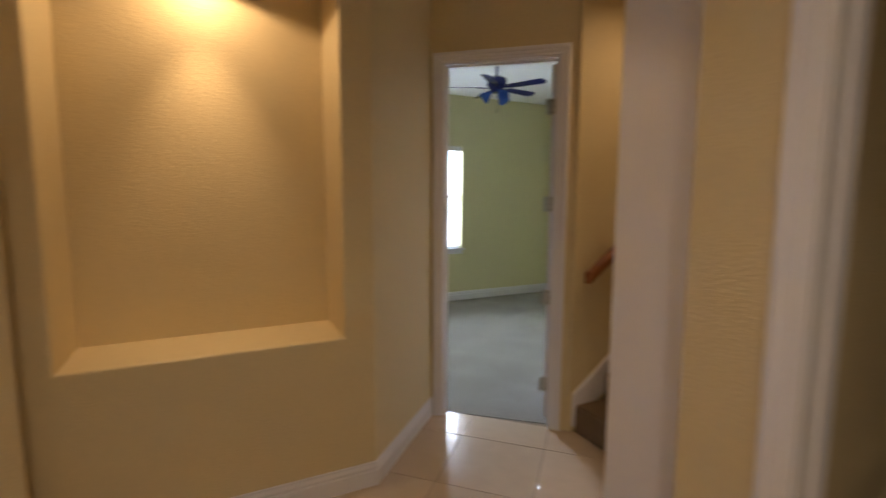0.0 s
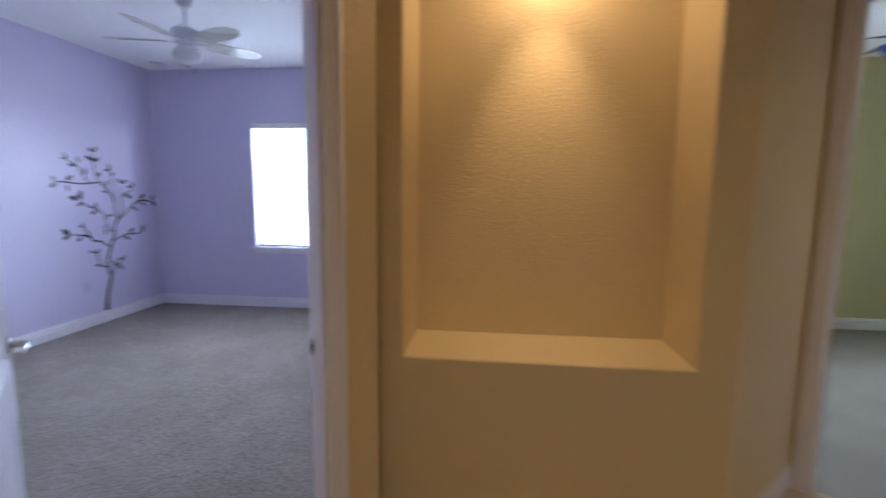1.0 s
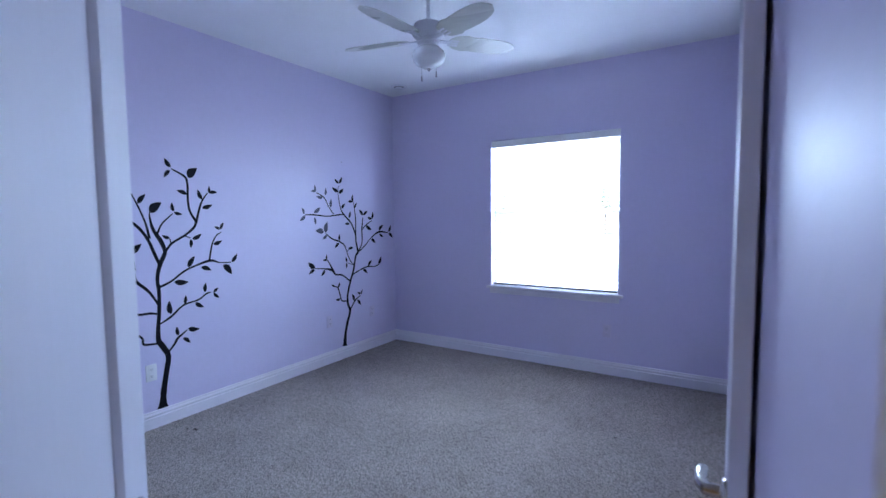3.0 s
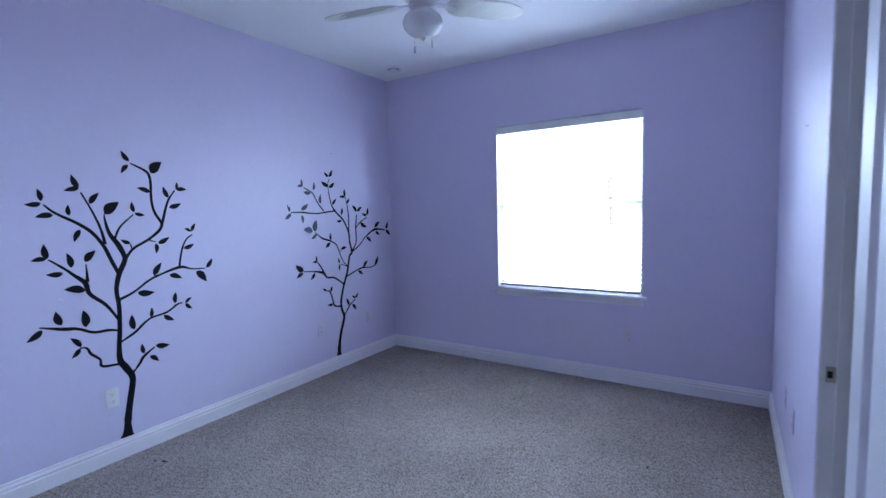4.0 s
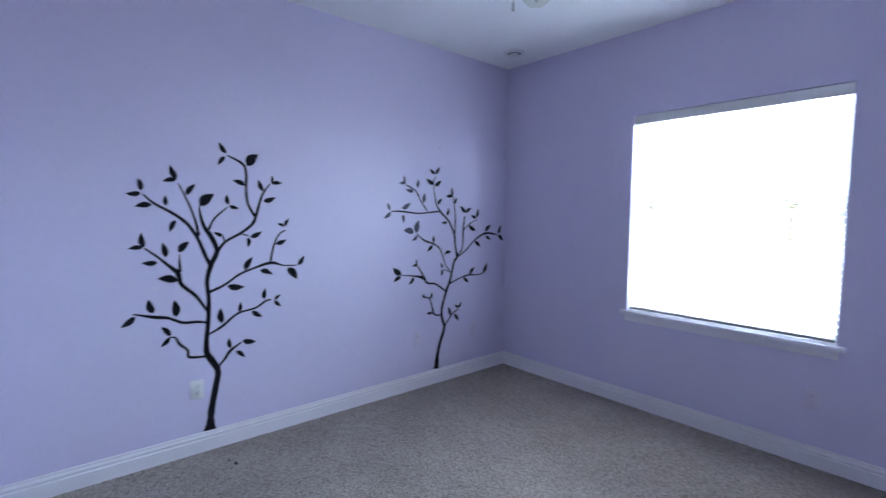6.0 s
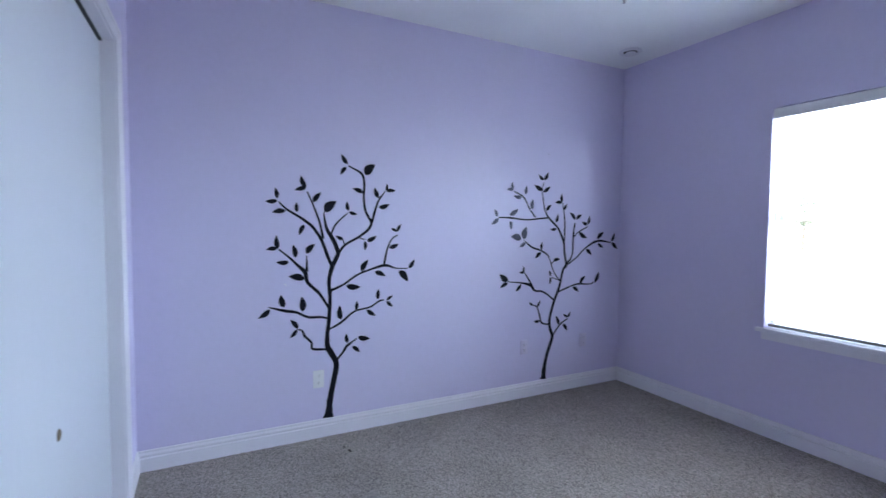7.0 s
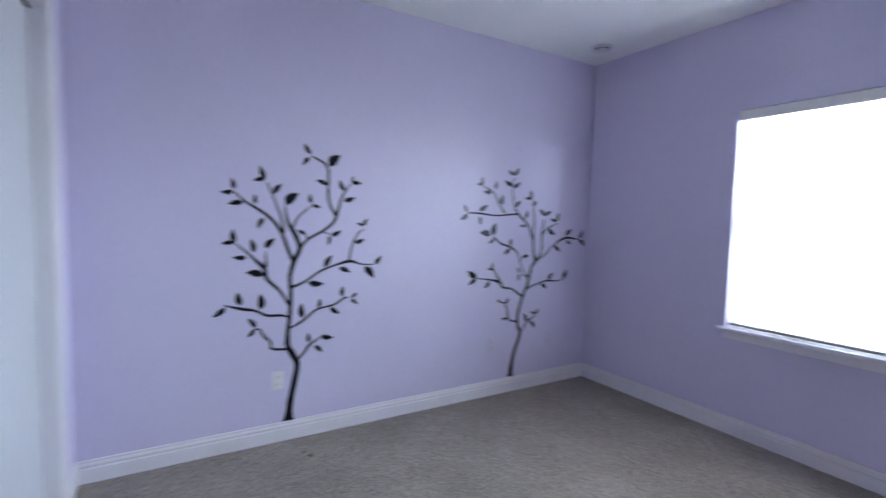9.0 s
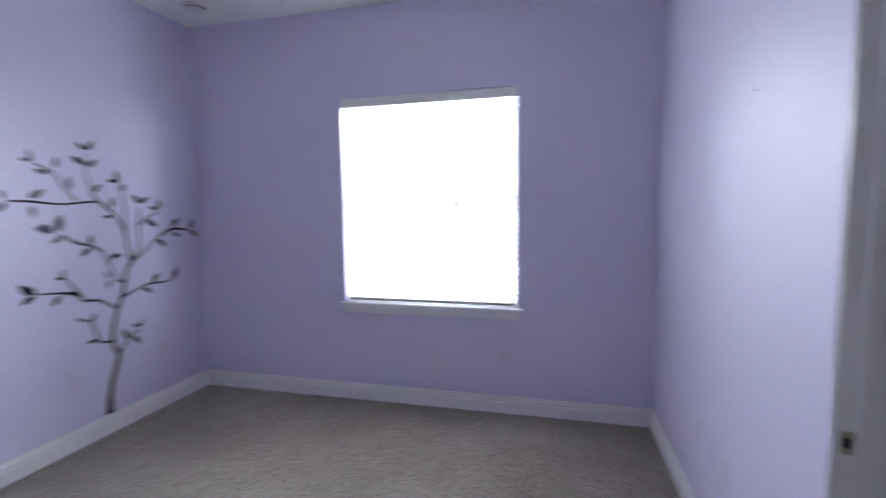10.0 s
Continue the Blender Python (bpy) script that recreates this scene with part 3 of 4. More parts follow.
def blind(x0, x1, z0, z1, label):
    root = thing("window_blind", Matrix(), label, "blind", "window blinds")
    bm = bmesh.new()
    box(bm, (x0 - 0.002, 0.001, z1 - 0.074), (x1 + 0.002, 0.062, z1 - 0.004), bevel=0.003)
    part("headrail", bm, BLIND, root, "white valance and headrail")
    bm = bmesh.new()
    box(bm, (x0 + 0.010, 0.018, z0 + 0.010), (x1 - 0.010, 0.066, z0 + 0.030), bevel=0.004)
    part("bottom_rail", bm, RAILSHADE, root, "bottom rail with its backlit shade put into the colour")
    n = int((z1 - z0 - 0.13) / 0.045)
    bm = bmesh.new()
    sweep(bm, [[(x, 0.042 + a * math.cos(radians(6)), 0.0008 * s + a * math.sin(radians(6)) - 6.0 * a * a * 0.4) for a, s in
                ((-0.024, -1), (-0.012, -1), (0.0, -1), (0.012, -1), (0.024, -1), (0.024, 1), (0.012, 1), (0.0, 1), (-0.012, 1), (-0.024, 1))] for x in (x0 + 0.004, x1 - 0.004)])
    slat = finish("slat", bm, BLIND)
    for k in range(n):
        ob = new("slat", slat)
        ob.parent = root
        ob.location = (0, 0, z0 + 0.065 + 0.045 * k)
    for x in (x0 + 0.20, (x0 + x1) / 2, x1 - 0.20):
        bm = bmesh.new()
        tube(bm, [(x, 0.017, z0 + 0.03), (x, 0.017, z1 - 0.07)], 0.0008, 5)
        part("ladder_cord", bm, BLIND, root)
    bm = bmesh.new()
    tube(bm, [(x0 + 0.075, 0.010, z1 - 0.09), (x0 + 0.078, 0.010, z1 - 0.80)], 0.004, 8)
    part("tilt_wand", bm, WHITEPLASTIC, root, "clear plastic tilt wand")
    return root


window("window_1", 1.36, 2.715, 0.80, 2.385, "white single-hung window with a wooden sill")
blind(1.365, 2.71, 0.80, 2.385, "white horizontal slat blind, lowered and open")
window("window_2", 6.78, 8.04, 0.80, 2.32, "white single-hung window of the green room")
blind(6.785, 8.035, 0.80, 2.32, "white horizontal slat blind, lowered and open")

# ---- ceiling fans ----


def fan(name, m, label, body, blade_mat, glass, turn, radius=0.62, oval=True, rod=0.13, lamps=1):
    root = thing(name, m, label, "ceiling fan", "ceiling fans")
    bm = bmesh.new()
    lathe(bm, [(0, 0), (0.068, 0), (0.068, -0.018), (0.060, -0.045), (0.035, -0.062), (0.018, -0.066), (0, -0.066)])
    part("canopy", bm, body, root, smooth=40)
    bm = bmesh.new()
    lathe(bm, [(0, -0.06), (0.013, -0.06), (0.013, -0.06 - rod), (0.02, -0.07 - rod), (0, -0.07 - rod)])
    part("downrod", bm, body, root, smooth=40)
    z = -0.065 - rod
    bm = bmesh.new()
    lathe(bm, [(0, z), (0.028, z), (0.05, z - 0.015), (0.095, z - 0.035), (0.105, z - 0.06), (0.105, z - 0.10), (0.092, z - 0.118), (0.07, z - 0.125), (0, z - 0.125)])
    part("motor_housing", bm, body, root, smooth=40)
    zb = z - 0.125
    bm = bmesh.new()
    lathe(bm, [(0, zb), (0.072, zb), (0.074, zb - 0.012), (0.066, zb - 0.016), (0.074, zb - 0.02), (0.074, zb - 0.03), (0.055, zb - 0.04), (0.055, zb - 0.055), (0, zb - 0.055)])
    part("switch_housing", bm, body, root, smooth=40)
    for k in range(5):
        a = pose(0, 0, zb - 0.006, 0, 0, turn + 72 * k)
        tip = a @ pose(0.0, 0, 0.0, -12, 0, 0)
        bm = bmesh.new()
        for x0, x1, w in ((0.06, 0.15, 0.016),):
            box(bm, (x0, -w, -0.006), (x1, w, 0.002), tip, 0.003)
        for y in (-0.026, 0.0, 0.026):
            box(bm, (0.14, y - 0.007, -0.006), (0.205, y + 0.007, -0.001), tip, 0.002)
        arm = part("blade_arm", bm, body, root)
        bm = bmesh.new()
        n = 16
        x0, x1 = 0.14, radius
        top, low = [], []
        for i in range(n + 1):
            u = i / n
            x = x0 + (x1 - x0) * u
            if oval:
                half = 0.082 * math.sqrt(max(0.0, 1 - (abs(u - 0.56) / 0.56 if u < 0.56 else (u - 0.56) / 0.44) ** 2.3)) + (0.022 * (1 - u) if u < 0.3 else 0)
            else:
                half = 0.042 + 0.016 * u if u < 0.93 else 0.058 * (1 - u) / 0.07
            top.append((x, half))
        ring = [(x, h) for x, h in top] + [(x, -h) for x, h in top[::-1]]
        lo = [bm.verts.new(tip @ Vector((x, y, 0.0))) for x, y in ring]
        hi = [bm.verts.new(tip @ Vector((x, y, 0.006))) for x, y in ring]
        for i in range(n):
            j = len(ring) - 1 - i
            bm.faces.new((lo[i], lo[i + 1], lo[j - 1], lo[j]))
            bm.faces.new((hi[i], hi[i + 1], hi[j - 1], hi[j]))
        for i in range(len(ring)):
            j = (i + 1) % len(ring)
            bm.faces.new((lo[i], lo[j], hi[j], hi[i]))
        bmesh.ops.remove_doubles(bm, verts=bm.verts, dist=1e-5)
        part("blade", bm, blade_mat, arm)
    zl = zb - 0.05
    if lamps == 1:
        bm = bmesh.new()
        lathe(bm, [(0.05, zl), (0.072, zl - 0.006), (0.102, zl - 0.032), (0.111, zl - 0.060), (0.104, zl - 0.090), (0.080, zl - 0.116), (0.044, zl - 0.132), (0.012, zl - 0.137), (0, zl - 0.137)])
        part("glass_bowl", bm, glass, root, "frosted white glass bowl", smooth=60)
        bm = bmesh.new()
        lathe(bm, [(0, zl - 0.134), (0.010, zl - 0.134), (0.012, zl - 0.142), (0.006, zl - 0.155), (0, zl - 0.158)])
        part("finial", bm, NICKEL, root, smooth=50)
    else:
        for k in range(3):
            d = pose(0, 0, zl + 0.005, 0, 0, 25 + 120 * k) @ pose(0.06, 0, 0, 0, 130, 0)
            bm = bmesh.new()
            lathe(bm, [(0.018, 0), (0.022, 0.02), (0.045, 0.06), (0.062, 0.10), (0.064, 0.115), (0.058, 0.112), (0.04, 0.06), (0.012, 0.015)], d)
            part("glass_shade", bm, glass, root, "blue glass bell shade", smooth=60)
    for x, y, l in ((0.045, 0.02, 0.16), (-0.03, -0.04, 0.19)):
        bm = bmesh.new()
        tube(bm, [(x, y, zl + 0.01), (x, y, zl - l)], 0.0013, 6)
        tube(bm, [(x, y, zl - l), (x, y, zl - l - 0.035)], [0.0045, 0.006], 8)
        part("pull_chain", bm, NICKEL, root, "pull chain with a small metal knob")
    return root


fan("ceiling_fan", pose(1.912, -2.04, TOP), "white ceiling fan with five oval blades and a frosted bowl", FANWHITE, BLADE, GLASSWHITE, -94.0)
fan("ceiling_fan", pose(7.45, -1.85, TOP), "dark blue ceiling fan with blue glass shades", FANBLUE, FANBLUE, BLUEGLASS, 10.0, 0.56, False, 0.13, 3)
# ---- stairs ----
N, RISE, RUN, SX = 13, 0.185, 0.262, 6.79
bm = bmesh.new()
outline = [(SX, 0)]
for k in range(N):
    outline += [(SX + RUN * k, RISE * (k + 1)), (SX + RUN * (k + 1), RISE * (k + 1))]
outline += [(SX + RUN * N, 0)]
rows = [[(x, y, z) for x, z in outline] for y in (-4.956, -3.918)]
sweep(bm, rows)
edges = [e for e in bm.edges if abs(e.verts[0].co.y - e.verts[1].co.y) > 1 and min(v.co.z for v in e.verts) > 0.05 and abs((e.verts[0].co.z / RISE) % 1) < 1.01]
bmesh.ops.bevel(bm, geom=edges, offset=0.014, segments=3, affect="EDGES")
stairs = structure("stairs", bm, STAIRCARPET, "brown carpeted stairs going up from the hall", "stairs", smooth=40)
bm = bmesh.new()
sl = RISE / RUN
sweep(bm, [[(x, y, sl * (x - SX) + z) for y, z in ((-3.900, 0.05), (-3.918, 0.05), (-3.918, 0.26), (-3.912, 0.275), (-3.900, 0.28))] for x in (SX - 0.02, SX + 3.0)])
structure("stair_skirt_board", bm, TRIM, "white skirt board climbing along the stairs", "trim")
rail = thing("stair_handrail", Matrix(), "dark stained wooden handrail on the stair wall", "handrail")
bm = bmesh.new()
sweep(bm, [[(x, -3.975 + a, 1.06 + sl * (x - 6.80) + b) for a, b in ((-0.024, -0.042), (0.024, -0.042), (0.026, -0.015), (0.030, 0.0), (0.026, 0.026), (0.012, 0.038), (-0.012, 0.038), (-0.026, 0.026), (-0.030, 0.0), (-0.026, -0.015))] for x in (6.80, 9.5)])
part("rail", bm, WOOD, rail, smooth=50)
for x in (6.95, 7.9, 8.9):
    bm = bmesh.new()
    tube(bm, [(x, -3.90, 0.96 + sl * (x - 6.7)), (x, -3.95, 0.96 + sl * (x - 6.7)), (x, -3.975, 1.03 + sl * (x - 6.7))], 0.007)
    part("bracket", bm, NICKEL, rail, smooth=50)

# ---- floor tiles of the hall, laid on the diagonal ----
bm = bmesh.new()
prism(bm, [(2.5, -7.5), (5.87, -7.5), (5.87, -5.5), (7.2, -5.5), (7.2, -3.91), along(GDOOR, 0.50, 0.06), along(GDOOR, -0.50, 0.06), (5.41, NF), (4.0, NF), along(ENTRY, -0.08, 0.075), along(ENTRY, -2.2, 0.075)], -0.03, -0.004)
hall_floor = structure("floor_hall", bm, GROUT, "beige tiled hall floor laid on the diagonal", "floor")
SIZE = 0.535
tile_mesh = {}
for i in range(-9, 5):
    for j in range(9, 21):
        s0, q0 = 1.205 + SIZE * (i - 0), 5.68 + SIZE * (j - 10) + 0.12
        s1, q1 = s0 + SIZE, q0 + SIZE
        s0c, s1c, q0c, q1c = max(s0, -4), min(s1, 2.04), max(q0, 5.66), q1
        if s1c - s0c < 0.05 or q1c - q0c < 0.05:
            continue
        cs, cq = (s0c + s1c) / 2, (q0c + q1c) / 2
        cx, cy = (cs + cq) / math.sqrt(2), (cs - cq) / math.sqrt(2)
        if cx > 7.2 or cy > -3.0 or cy < -7.6 or cx < 2.4 or (cx < 5.35 and cy > -3.78) or (cx > 5.9 and cy < -5.6):
            continue
        key = (round(s1c - s0c, 3), round(q1c - q0c, 3))
        if key not in tile_mesh:
            b2 = bmesh.new()
            a, c = key[0] / 2 - 0.002, key[1] / 2 - 0.002
            box(b2, (-a, -c, -0.010), (a, c, 0.0), bevel=0.0018)
            tile_mesh[key] = finish("tile", b2, TILE)
        ob = new("tile", tile_mesh[key])
        ob.parent = hall_floor
        ob.matrix_world = Matrix.Translation((cx, cy, 0)) @ Matrix(((1 / math.sqrt(2), 1 / math.sqrt(2), 0, 0), (1 / math.sqrt(2), -1 / math.sqrt(2), 0, 0), (0, 0, -1, -0.011), (0, 0, 0, 1)))

# ---- tree decals on the west wall ----


def curve_points(rows, sub=5):
    """Smooth points through the rows (Catmull-Rom)."""
    p = [np.array(r, float) for r in rows]
    p = [2 * p[0] - p[1], *p, 2 * p[-1] - p[-2]]
    made = []
    for i in range(1, len(p) - 2):
        for k in range(sub):
            t = k / sub
            made.append(0.5 * (2 * p[i] + (p[i + 1] - p[i - 1]) * t + (2 * p[i - 1] - 5 * p[i] + 4 * p[i + 1] - p[i + 2]) * t * t + (3 * p[i] - p[i - 1] - 3 * p[i + 1] + p[i + 2]) * t ** 3))
    made.append(p[-2])
    return made


def ribbon(bm, left, right, t=0.0012):
    """A thin raised strip between two edges of (across, up) metres."""
    rows = [[bm.verts.new((x, a, b)) for (a, b), x in ((l, 0.0002), (r, 0.0002), (r, t), (l, t))] for l, r in zip(left, right)]
    for a, b in zip(rows, rows[1:]):
        for k in range(4):
            j = (k + 1) % 4
            bm.faces.new((a[k], a[j], b[j], b[k]))
    bm.faces.new(rows[0][::-1])
    bm.faces.new(rows[-1])


def stem(tree, rows):
    pts = curve_points(rows)
    left, right = [], []
    for i, p in enumerate(pts):
        d = pts[min(i + 1, len(pts) - 1)][:2] - pts[max(i - 1, 0)][:2]
        d = d / max(np.hypot(*d), 1e-6)
        w = max(p[2] * (1.0 if p[2] > 4 else 1.35), 0.3) * 0.5
        left.append(((p[0] - d[1] * w) / 100, (p[1] + d[0] * w) / 100))
        right.append(((p[0] + d[1] * w) / 100, (p[1] - d[0] * w) / 100))
    bm = bmesh.new()
    ribbon(bm, left, right, 0.0012 if len(rows) > 12 else 0.0009)
    part("trunk" if len(rows) > 12 else "branch", bm, DECAL, tree)


def leaf_mesh(material):
    bm = bmesh.new()
    left, right = [], []
    for k in range(11):
        u = k / 10
        w = 0.25 * math.sin(math.pi * u ** 0.8) ** 0.9 * (1 - 0.15 * u) + 0.012
        bend = 0.05 * math.sin(math.pi * u)
        left.append((u, bend + w))
        right.append((u, bend - w * 0.9))
    ribbon(bm, left, right, 0.0010)
    return finish("leaf", bm, material)


LEAF = {m.name: leaf_mesh(m) for m in (DECAL, DECALGREY)}


def leaves(tree, rows, material=DECAL):
    for k, (a, b, turn, length, fat) in enumerate(rows):
        ob = new("leaf", LEAF[material.name])
        ob.parent = tree
        s = length / 100
        flip = -1 if k % 2 else 1
        ob.matrix_basis = Matrix.Translation((0.0004, a / 100, b / 100)) @ Matrix.Rotation(radians(turn), 4, "X") @ Matrix.Diagonal((1, s, s * 0.85 * fat * flip, 1))

# the tall tree: (across, up, width) in cm from the foot of its trunk
tree_a = thing("wall_decal_tree", pose(0, -2.875, 0.131), "tall black vinyl tree decal beside an outlet", "wall decal", "tree decals")
stem(tree_a, [(0.0, 0.0, 8.6), (0.4, 4.0, 5.6), (1.4, 14.0, 3.3), (4.1, 27.7, 3.0), (5.9, 39.0, 2.9), (2.4, 46.9, 3.2), (-0.5, 52.7, 2.8), (-0.4, 62.1, 2.2), (0.8, 73.3, 2.1), (1.5, 88.2, 2.0), (0.8, 99.4, 2.0), (3.2, 109.5, 2.4), (6.3, 116.0, 2.4), (7.2, 120.1, 2.2), (4.3, 128.0, 2.4), (-0.5, 136.3, 1.7), (-2.4, 145.4, 0.9), (-2.3, 148.6, 0.4)])
stem(tree_a, [(3.2, 109.0, 1.7), (-0.3, 117.9, 1.8), (-4.1, 128.0, 1.6), (-9.7, 137.0, 1.6), (-17.0, 143.2, 1.4), (-27.6, 149.7, 1.1), (-32.8, 154.8, 0.7)])
stem(tree_a, [(-3.2, 129.3, 1.5), (-5.2, 139.8, 1.1), (-8.9, 150.6, 0.9), (-13.9, 162.1, 0.7)])
stem(tree_a, [(2.3, 132.3, 1.1), (6.0, 140.0, 0.9), (14.5, 148.0, 0.6)])
stem(tree_a, [(7.8, 119.3, 1.5), (12.9, 125.3, 1.3), (22.5, 130.6, 1.3), (30.3, 136.7, 1.5), (33.1, 143.4, 1.5), (35.0, 150.1, 1.3), (37.9, 157.8, 1.1), (42.8, 164.6, 0.6)])
stem(tree_a, [(32.6, 140.9, 1.5), (27.7, 149.9, 1.3), (26.5, 159.2, 1.3), (26.8, 170.4, 1.3), (24.7, 176.8, 1.3), (15.0, 181.8, 0.7)])
stem(tree_a, [(22.1, 130.4, 0.7), (27.4, 128.7, 0.6)])
stem(tree_a, [(12.1, 124.5, 0.7), (11.3, 128.6, 0.6)])
stem(tree_a, [(1.5, 92.3, 1.5), (11.3, 96.3, 1.1), (20.9, 102.6, 1.1), (30.7, 106.3, 1.1), (42.8, 109.3, 1.6), (51.2, 106.9, 0.8), (61.3, 106.3, 0.6)])
stem(tree_a, [(42.0, 109.5, 1.2), (44.7, 121.5, 1.0), (48.6, 129.2, 0.8), (53.2, 132.2, 0.6)])
stem(tree_a, [(0.9, 64.5, 0.8), (9.7, 69.0, 1.3), (19.3, 76.1, 1.0), (31.2, 78.4, 1.0), (38.2, 82.5, 1.0), (42.3, 83.1, 0.6)])
stem(tree_a, [(1.6, 77.9, 1.1), (-5.6, 90.3, 1.5), (-13.9, 98.9, 1.8), (-15.8, 106.2, 2.2), (-21.2, 111.7, 1.4), (-25.6, 116.2, 1.1), (-33.0, 122.5, 0.7)])
stem(tree_a, [(-14.5, 106.7, 1.6), (-14.6, 118.0, 0.4)])
stem(tree_a, [(0.2, 72.4, 0.9), (-5.4, 74.0, 1.3), (-13.7, 74.5, 1.3), (-21.8, 78.6, 1.3), (-28.9, 80.0, 1.6), (-40.2, 83.4, 0.5)])
stem(tree_a, [(-1.1, 50.3, 1.1), (-10.7, 51.7, 1.3), (-11.7, 56.4, 1.1), (-16.3, 61.4, 1.3), (-18.2, 65.5, 0.9), (-21.8, 66.5, 0.5)])
stem(tree_a, [(5.9, 41.4, 0.9), (11.0, 47.1, 1.3), (13.8, 51.1, 1.5), (21.2, 55.9, 0.6)])
leaves(tree_a, [(14.4, 183.0, 123, 8.0, 1), (13.6, 180.8, -127, 7.3, 1), (27.3, 176.1, 46, 10.9, 1.5), (25.9, 162.9, 160, 8.3, 1), (37.9, 159.3, 112, 8.4, 1), (43.8, 165.2, 83, 5.2, 1), (43.9, 165.0, 2, 7.3, 1), (38.0, 152.4, 18, 8.9, 1)])
leaves(tree_a, [(-15.0, 164.7, 111, 8.8, 1), (-15.0, 164.4, -169, 7.5, 1), (-9.9, 155.1, 52, 8.8, 1), (-33.7, 156.9, 101, 7.3, 1), (-33.7, 155.5, -175, 7.7, 1), (-28.5, 148.6, -173, 8.7, 1), (-20.9, 148.1, 91, 6.6, 1), (-16.0, 139.3, -116, 8.1, 1), (-2.1, 148.6, 42, 11.3, 1.4)])
leaves(tree_a, [(15.0, 149.5, 98, 6.9, 1), (15.4, 148.8, -14, 6.4, 1), (11.3, 129.0, 155, 6.4, 1), (28.8, 127.6, 27, 8.5, 1), (27.4, 127.6, -92, 7.0, 1), (52.3, 134.7, 154, 5.3, 1), (52.7, 134.7, 61, 6.5, 1), (46.1, 122.5, 20, 8.3, 1)])
leaves(tree_a, [(24.4, 105.4, 57, 10.2, 1), (13.2, 95.3, -7, 10.9, 1), (34.8, 104.6, -22, 9.2, 1), (62.1, 106.5, 53, 8.3, 1), (54.3, 104.8, -50, 11.2, 1.2)])
leaves(tree_a, [(-33.5, 123.0, 96, 8.9, 1), (-33.9, 123.0, -176, 7.3, 1), (-26.5, 113.6, 179, 8.2, 1), (-22.1, 116.6, 101, 9.2, 1), (-15.0, 119.4, 47, 8.8, 1.2), (-16.1, 101.6, 169, 10.9, 1.1)])
leaves(tree_a, [(-29.8, 82.7, 104, 8.9, 1.2), (-17.7, 78.9, 93, 10.6, 1.1), (-39.0, 81.7, -144, 9.2, 1), (-20.9, 67.2, 128, 8.2, 1), (-21.4, 66.3, -133, 7.1, 1)])
leaves(tree_a, [(9.3, 70.9, 94, 10.4, 1), (20.3, 77.0, 82, 6.7, 1), (37.2, 83.9, 83, 7.8, 1), (28.8, 76.6, -35, 8.4, 1), (44.4, 82.6, 36, 5.8, 1), (44.4, 82.2, -44, 6.7, 1)])
leaves(tree_a, [(14.2, 53.1, 97, 7.2, 1), (22.0, 56.8, -12, 9.4, 1), (17.7, 50.4, -43, 7.7, 1)])

# the second tree: (across, up, width) in cm from the foot of its trunk
tree_b = thing("wall_decal_tree", pose(0, -0.924, 0.136), "smaller black vinyl tree decal with some grey leaves", "wall decal", "tree decals")
stem(tree_b, [(0.0, 0.0, 7.4), (0.4, 3.5, 4.9), (1.4, 12.5, 2.8), (4.5, 24.3, 2.6), (9.6, 37.9, 2.4), (6.7, 46.1, 2.2), (6.3, 56.1, 2.0), (11.0, 70.8, 2.0), (16.6, 83.6, 2.0), (20.8, 99.4, 1.8), (24.4, 103.4, 2.0), (21.8, 115.4, 1.6), (20.9, 124.3, 1.6), (14.1, 137.1, 1.4), (4.0, 145.7, 1.4), (-1.1, 152.4, 1.0), (-4.0, 163.8, 0.8), (-4.9, 173.4, 0.6), (-2.7, 177.7, 0.6)])
stem(tree_b, [(3.9, 146.7, 1.0), (-6.8, 145.9, 1.1), (-21.9, 144.6, 0.9), (-38.9, 146.1, 1.1), (-51.0, 146.2, 0.7)])
stem(tree_b, [(-12.0, 146.9, 1.0), (-18.9, 154.7, 0.9), (-25.0, 164.0, 0.9), (-35.3, 168.8, 0.7)])
stem(tree_b, [(21.4, 123.3, 1.2), (21.8, 141.2, 1.2), (19.9, 154.9, 0.8), (18.6, 160.8, 0.6)])
stem(tree_b, [(24.4, 103.6, 1.2), (31.5, 113.3, 1.2), (32.0, 129.4, 1.4), (33.9, 142.4, 1.0)])
stem(tree_b, [(32.7, 129.0, 0.8), (39.4, 134.4, 1.0), (50.3, 139.2, 0.6)])
stem(tree_b, [(24.9, 103.4, 1.0), (36.8, 110.2, 1.0), (46.7, 118.3, 1.0), (62.2, 125.4, 1.7), (80.0, 123.8, 0.8)])
stem(tree_b, [(15.6, 79.0, 1.2), (30.4, 83.5, 1.0), (40.6, 85.2, 1.2), (53.7, 84.4, 0.8), (62.2, 86.6, 1.0)])
stem(tree_b, [(17.6, 89.1, 0.8), (11.1, 95.7, 0.8), (7.1, 103.7, 0.8), (3.0, 112.6, 1.0), (-5.6, 117.5, 1.2), (-15.1, 120.4, 1.2), (-24.2, 126.7, 0.6)])
stem(tree_b, [(7.0, 104.7, 0.6), (10.5, 108.5, 0.6)])
stem(tree_b, [(17.6, 89.1, 0.6), (7.6, 92.8, 0.6)])
stem(tree_b, [(11.0, 71.8, 1.2), (-1.5, 79.9, 1.2), (-11.1, 81.6, 1.4), (-16.0, 86.7, 2.1), (-26.6, 89.3, 1.0), (-40.2, 90.9, 0.6)])
stem(tree_b, [(-14.9, 86.6, 1.6), (-18.6, 92.5, 1.2), (-23.0, 98.4, 0.6)])
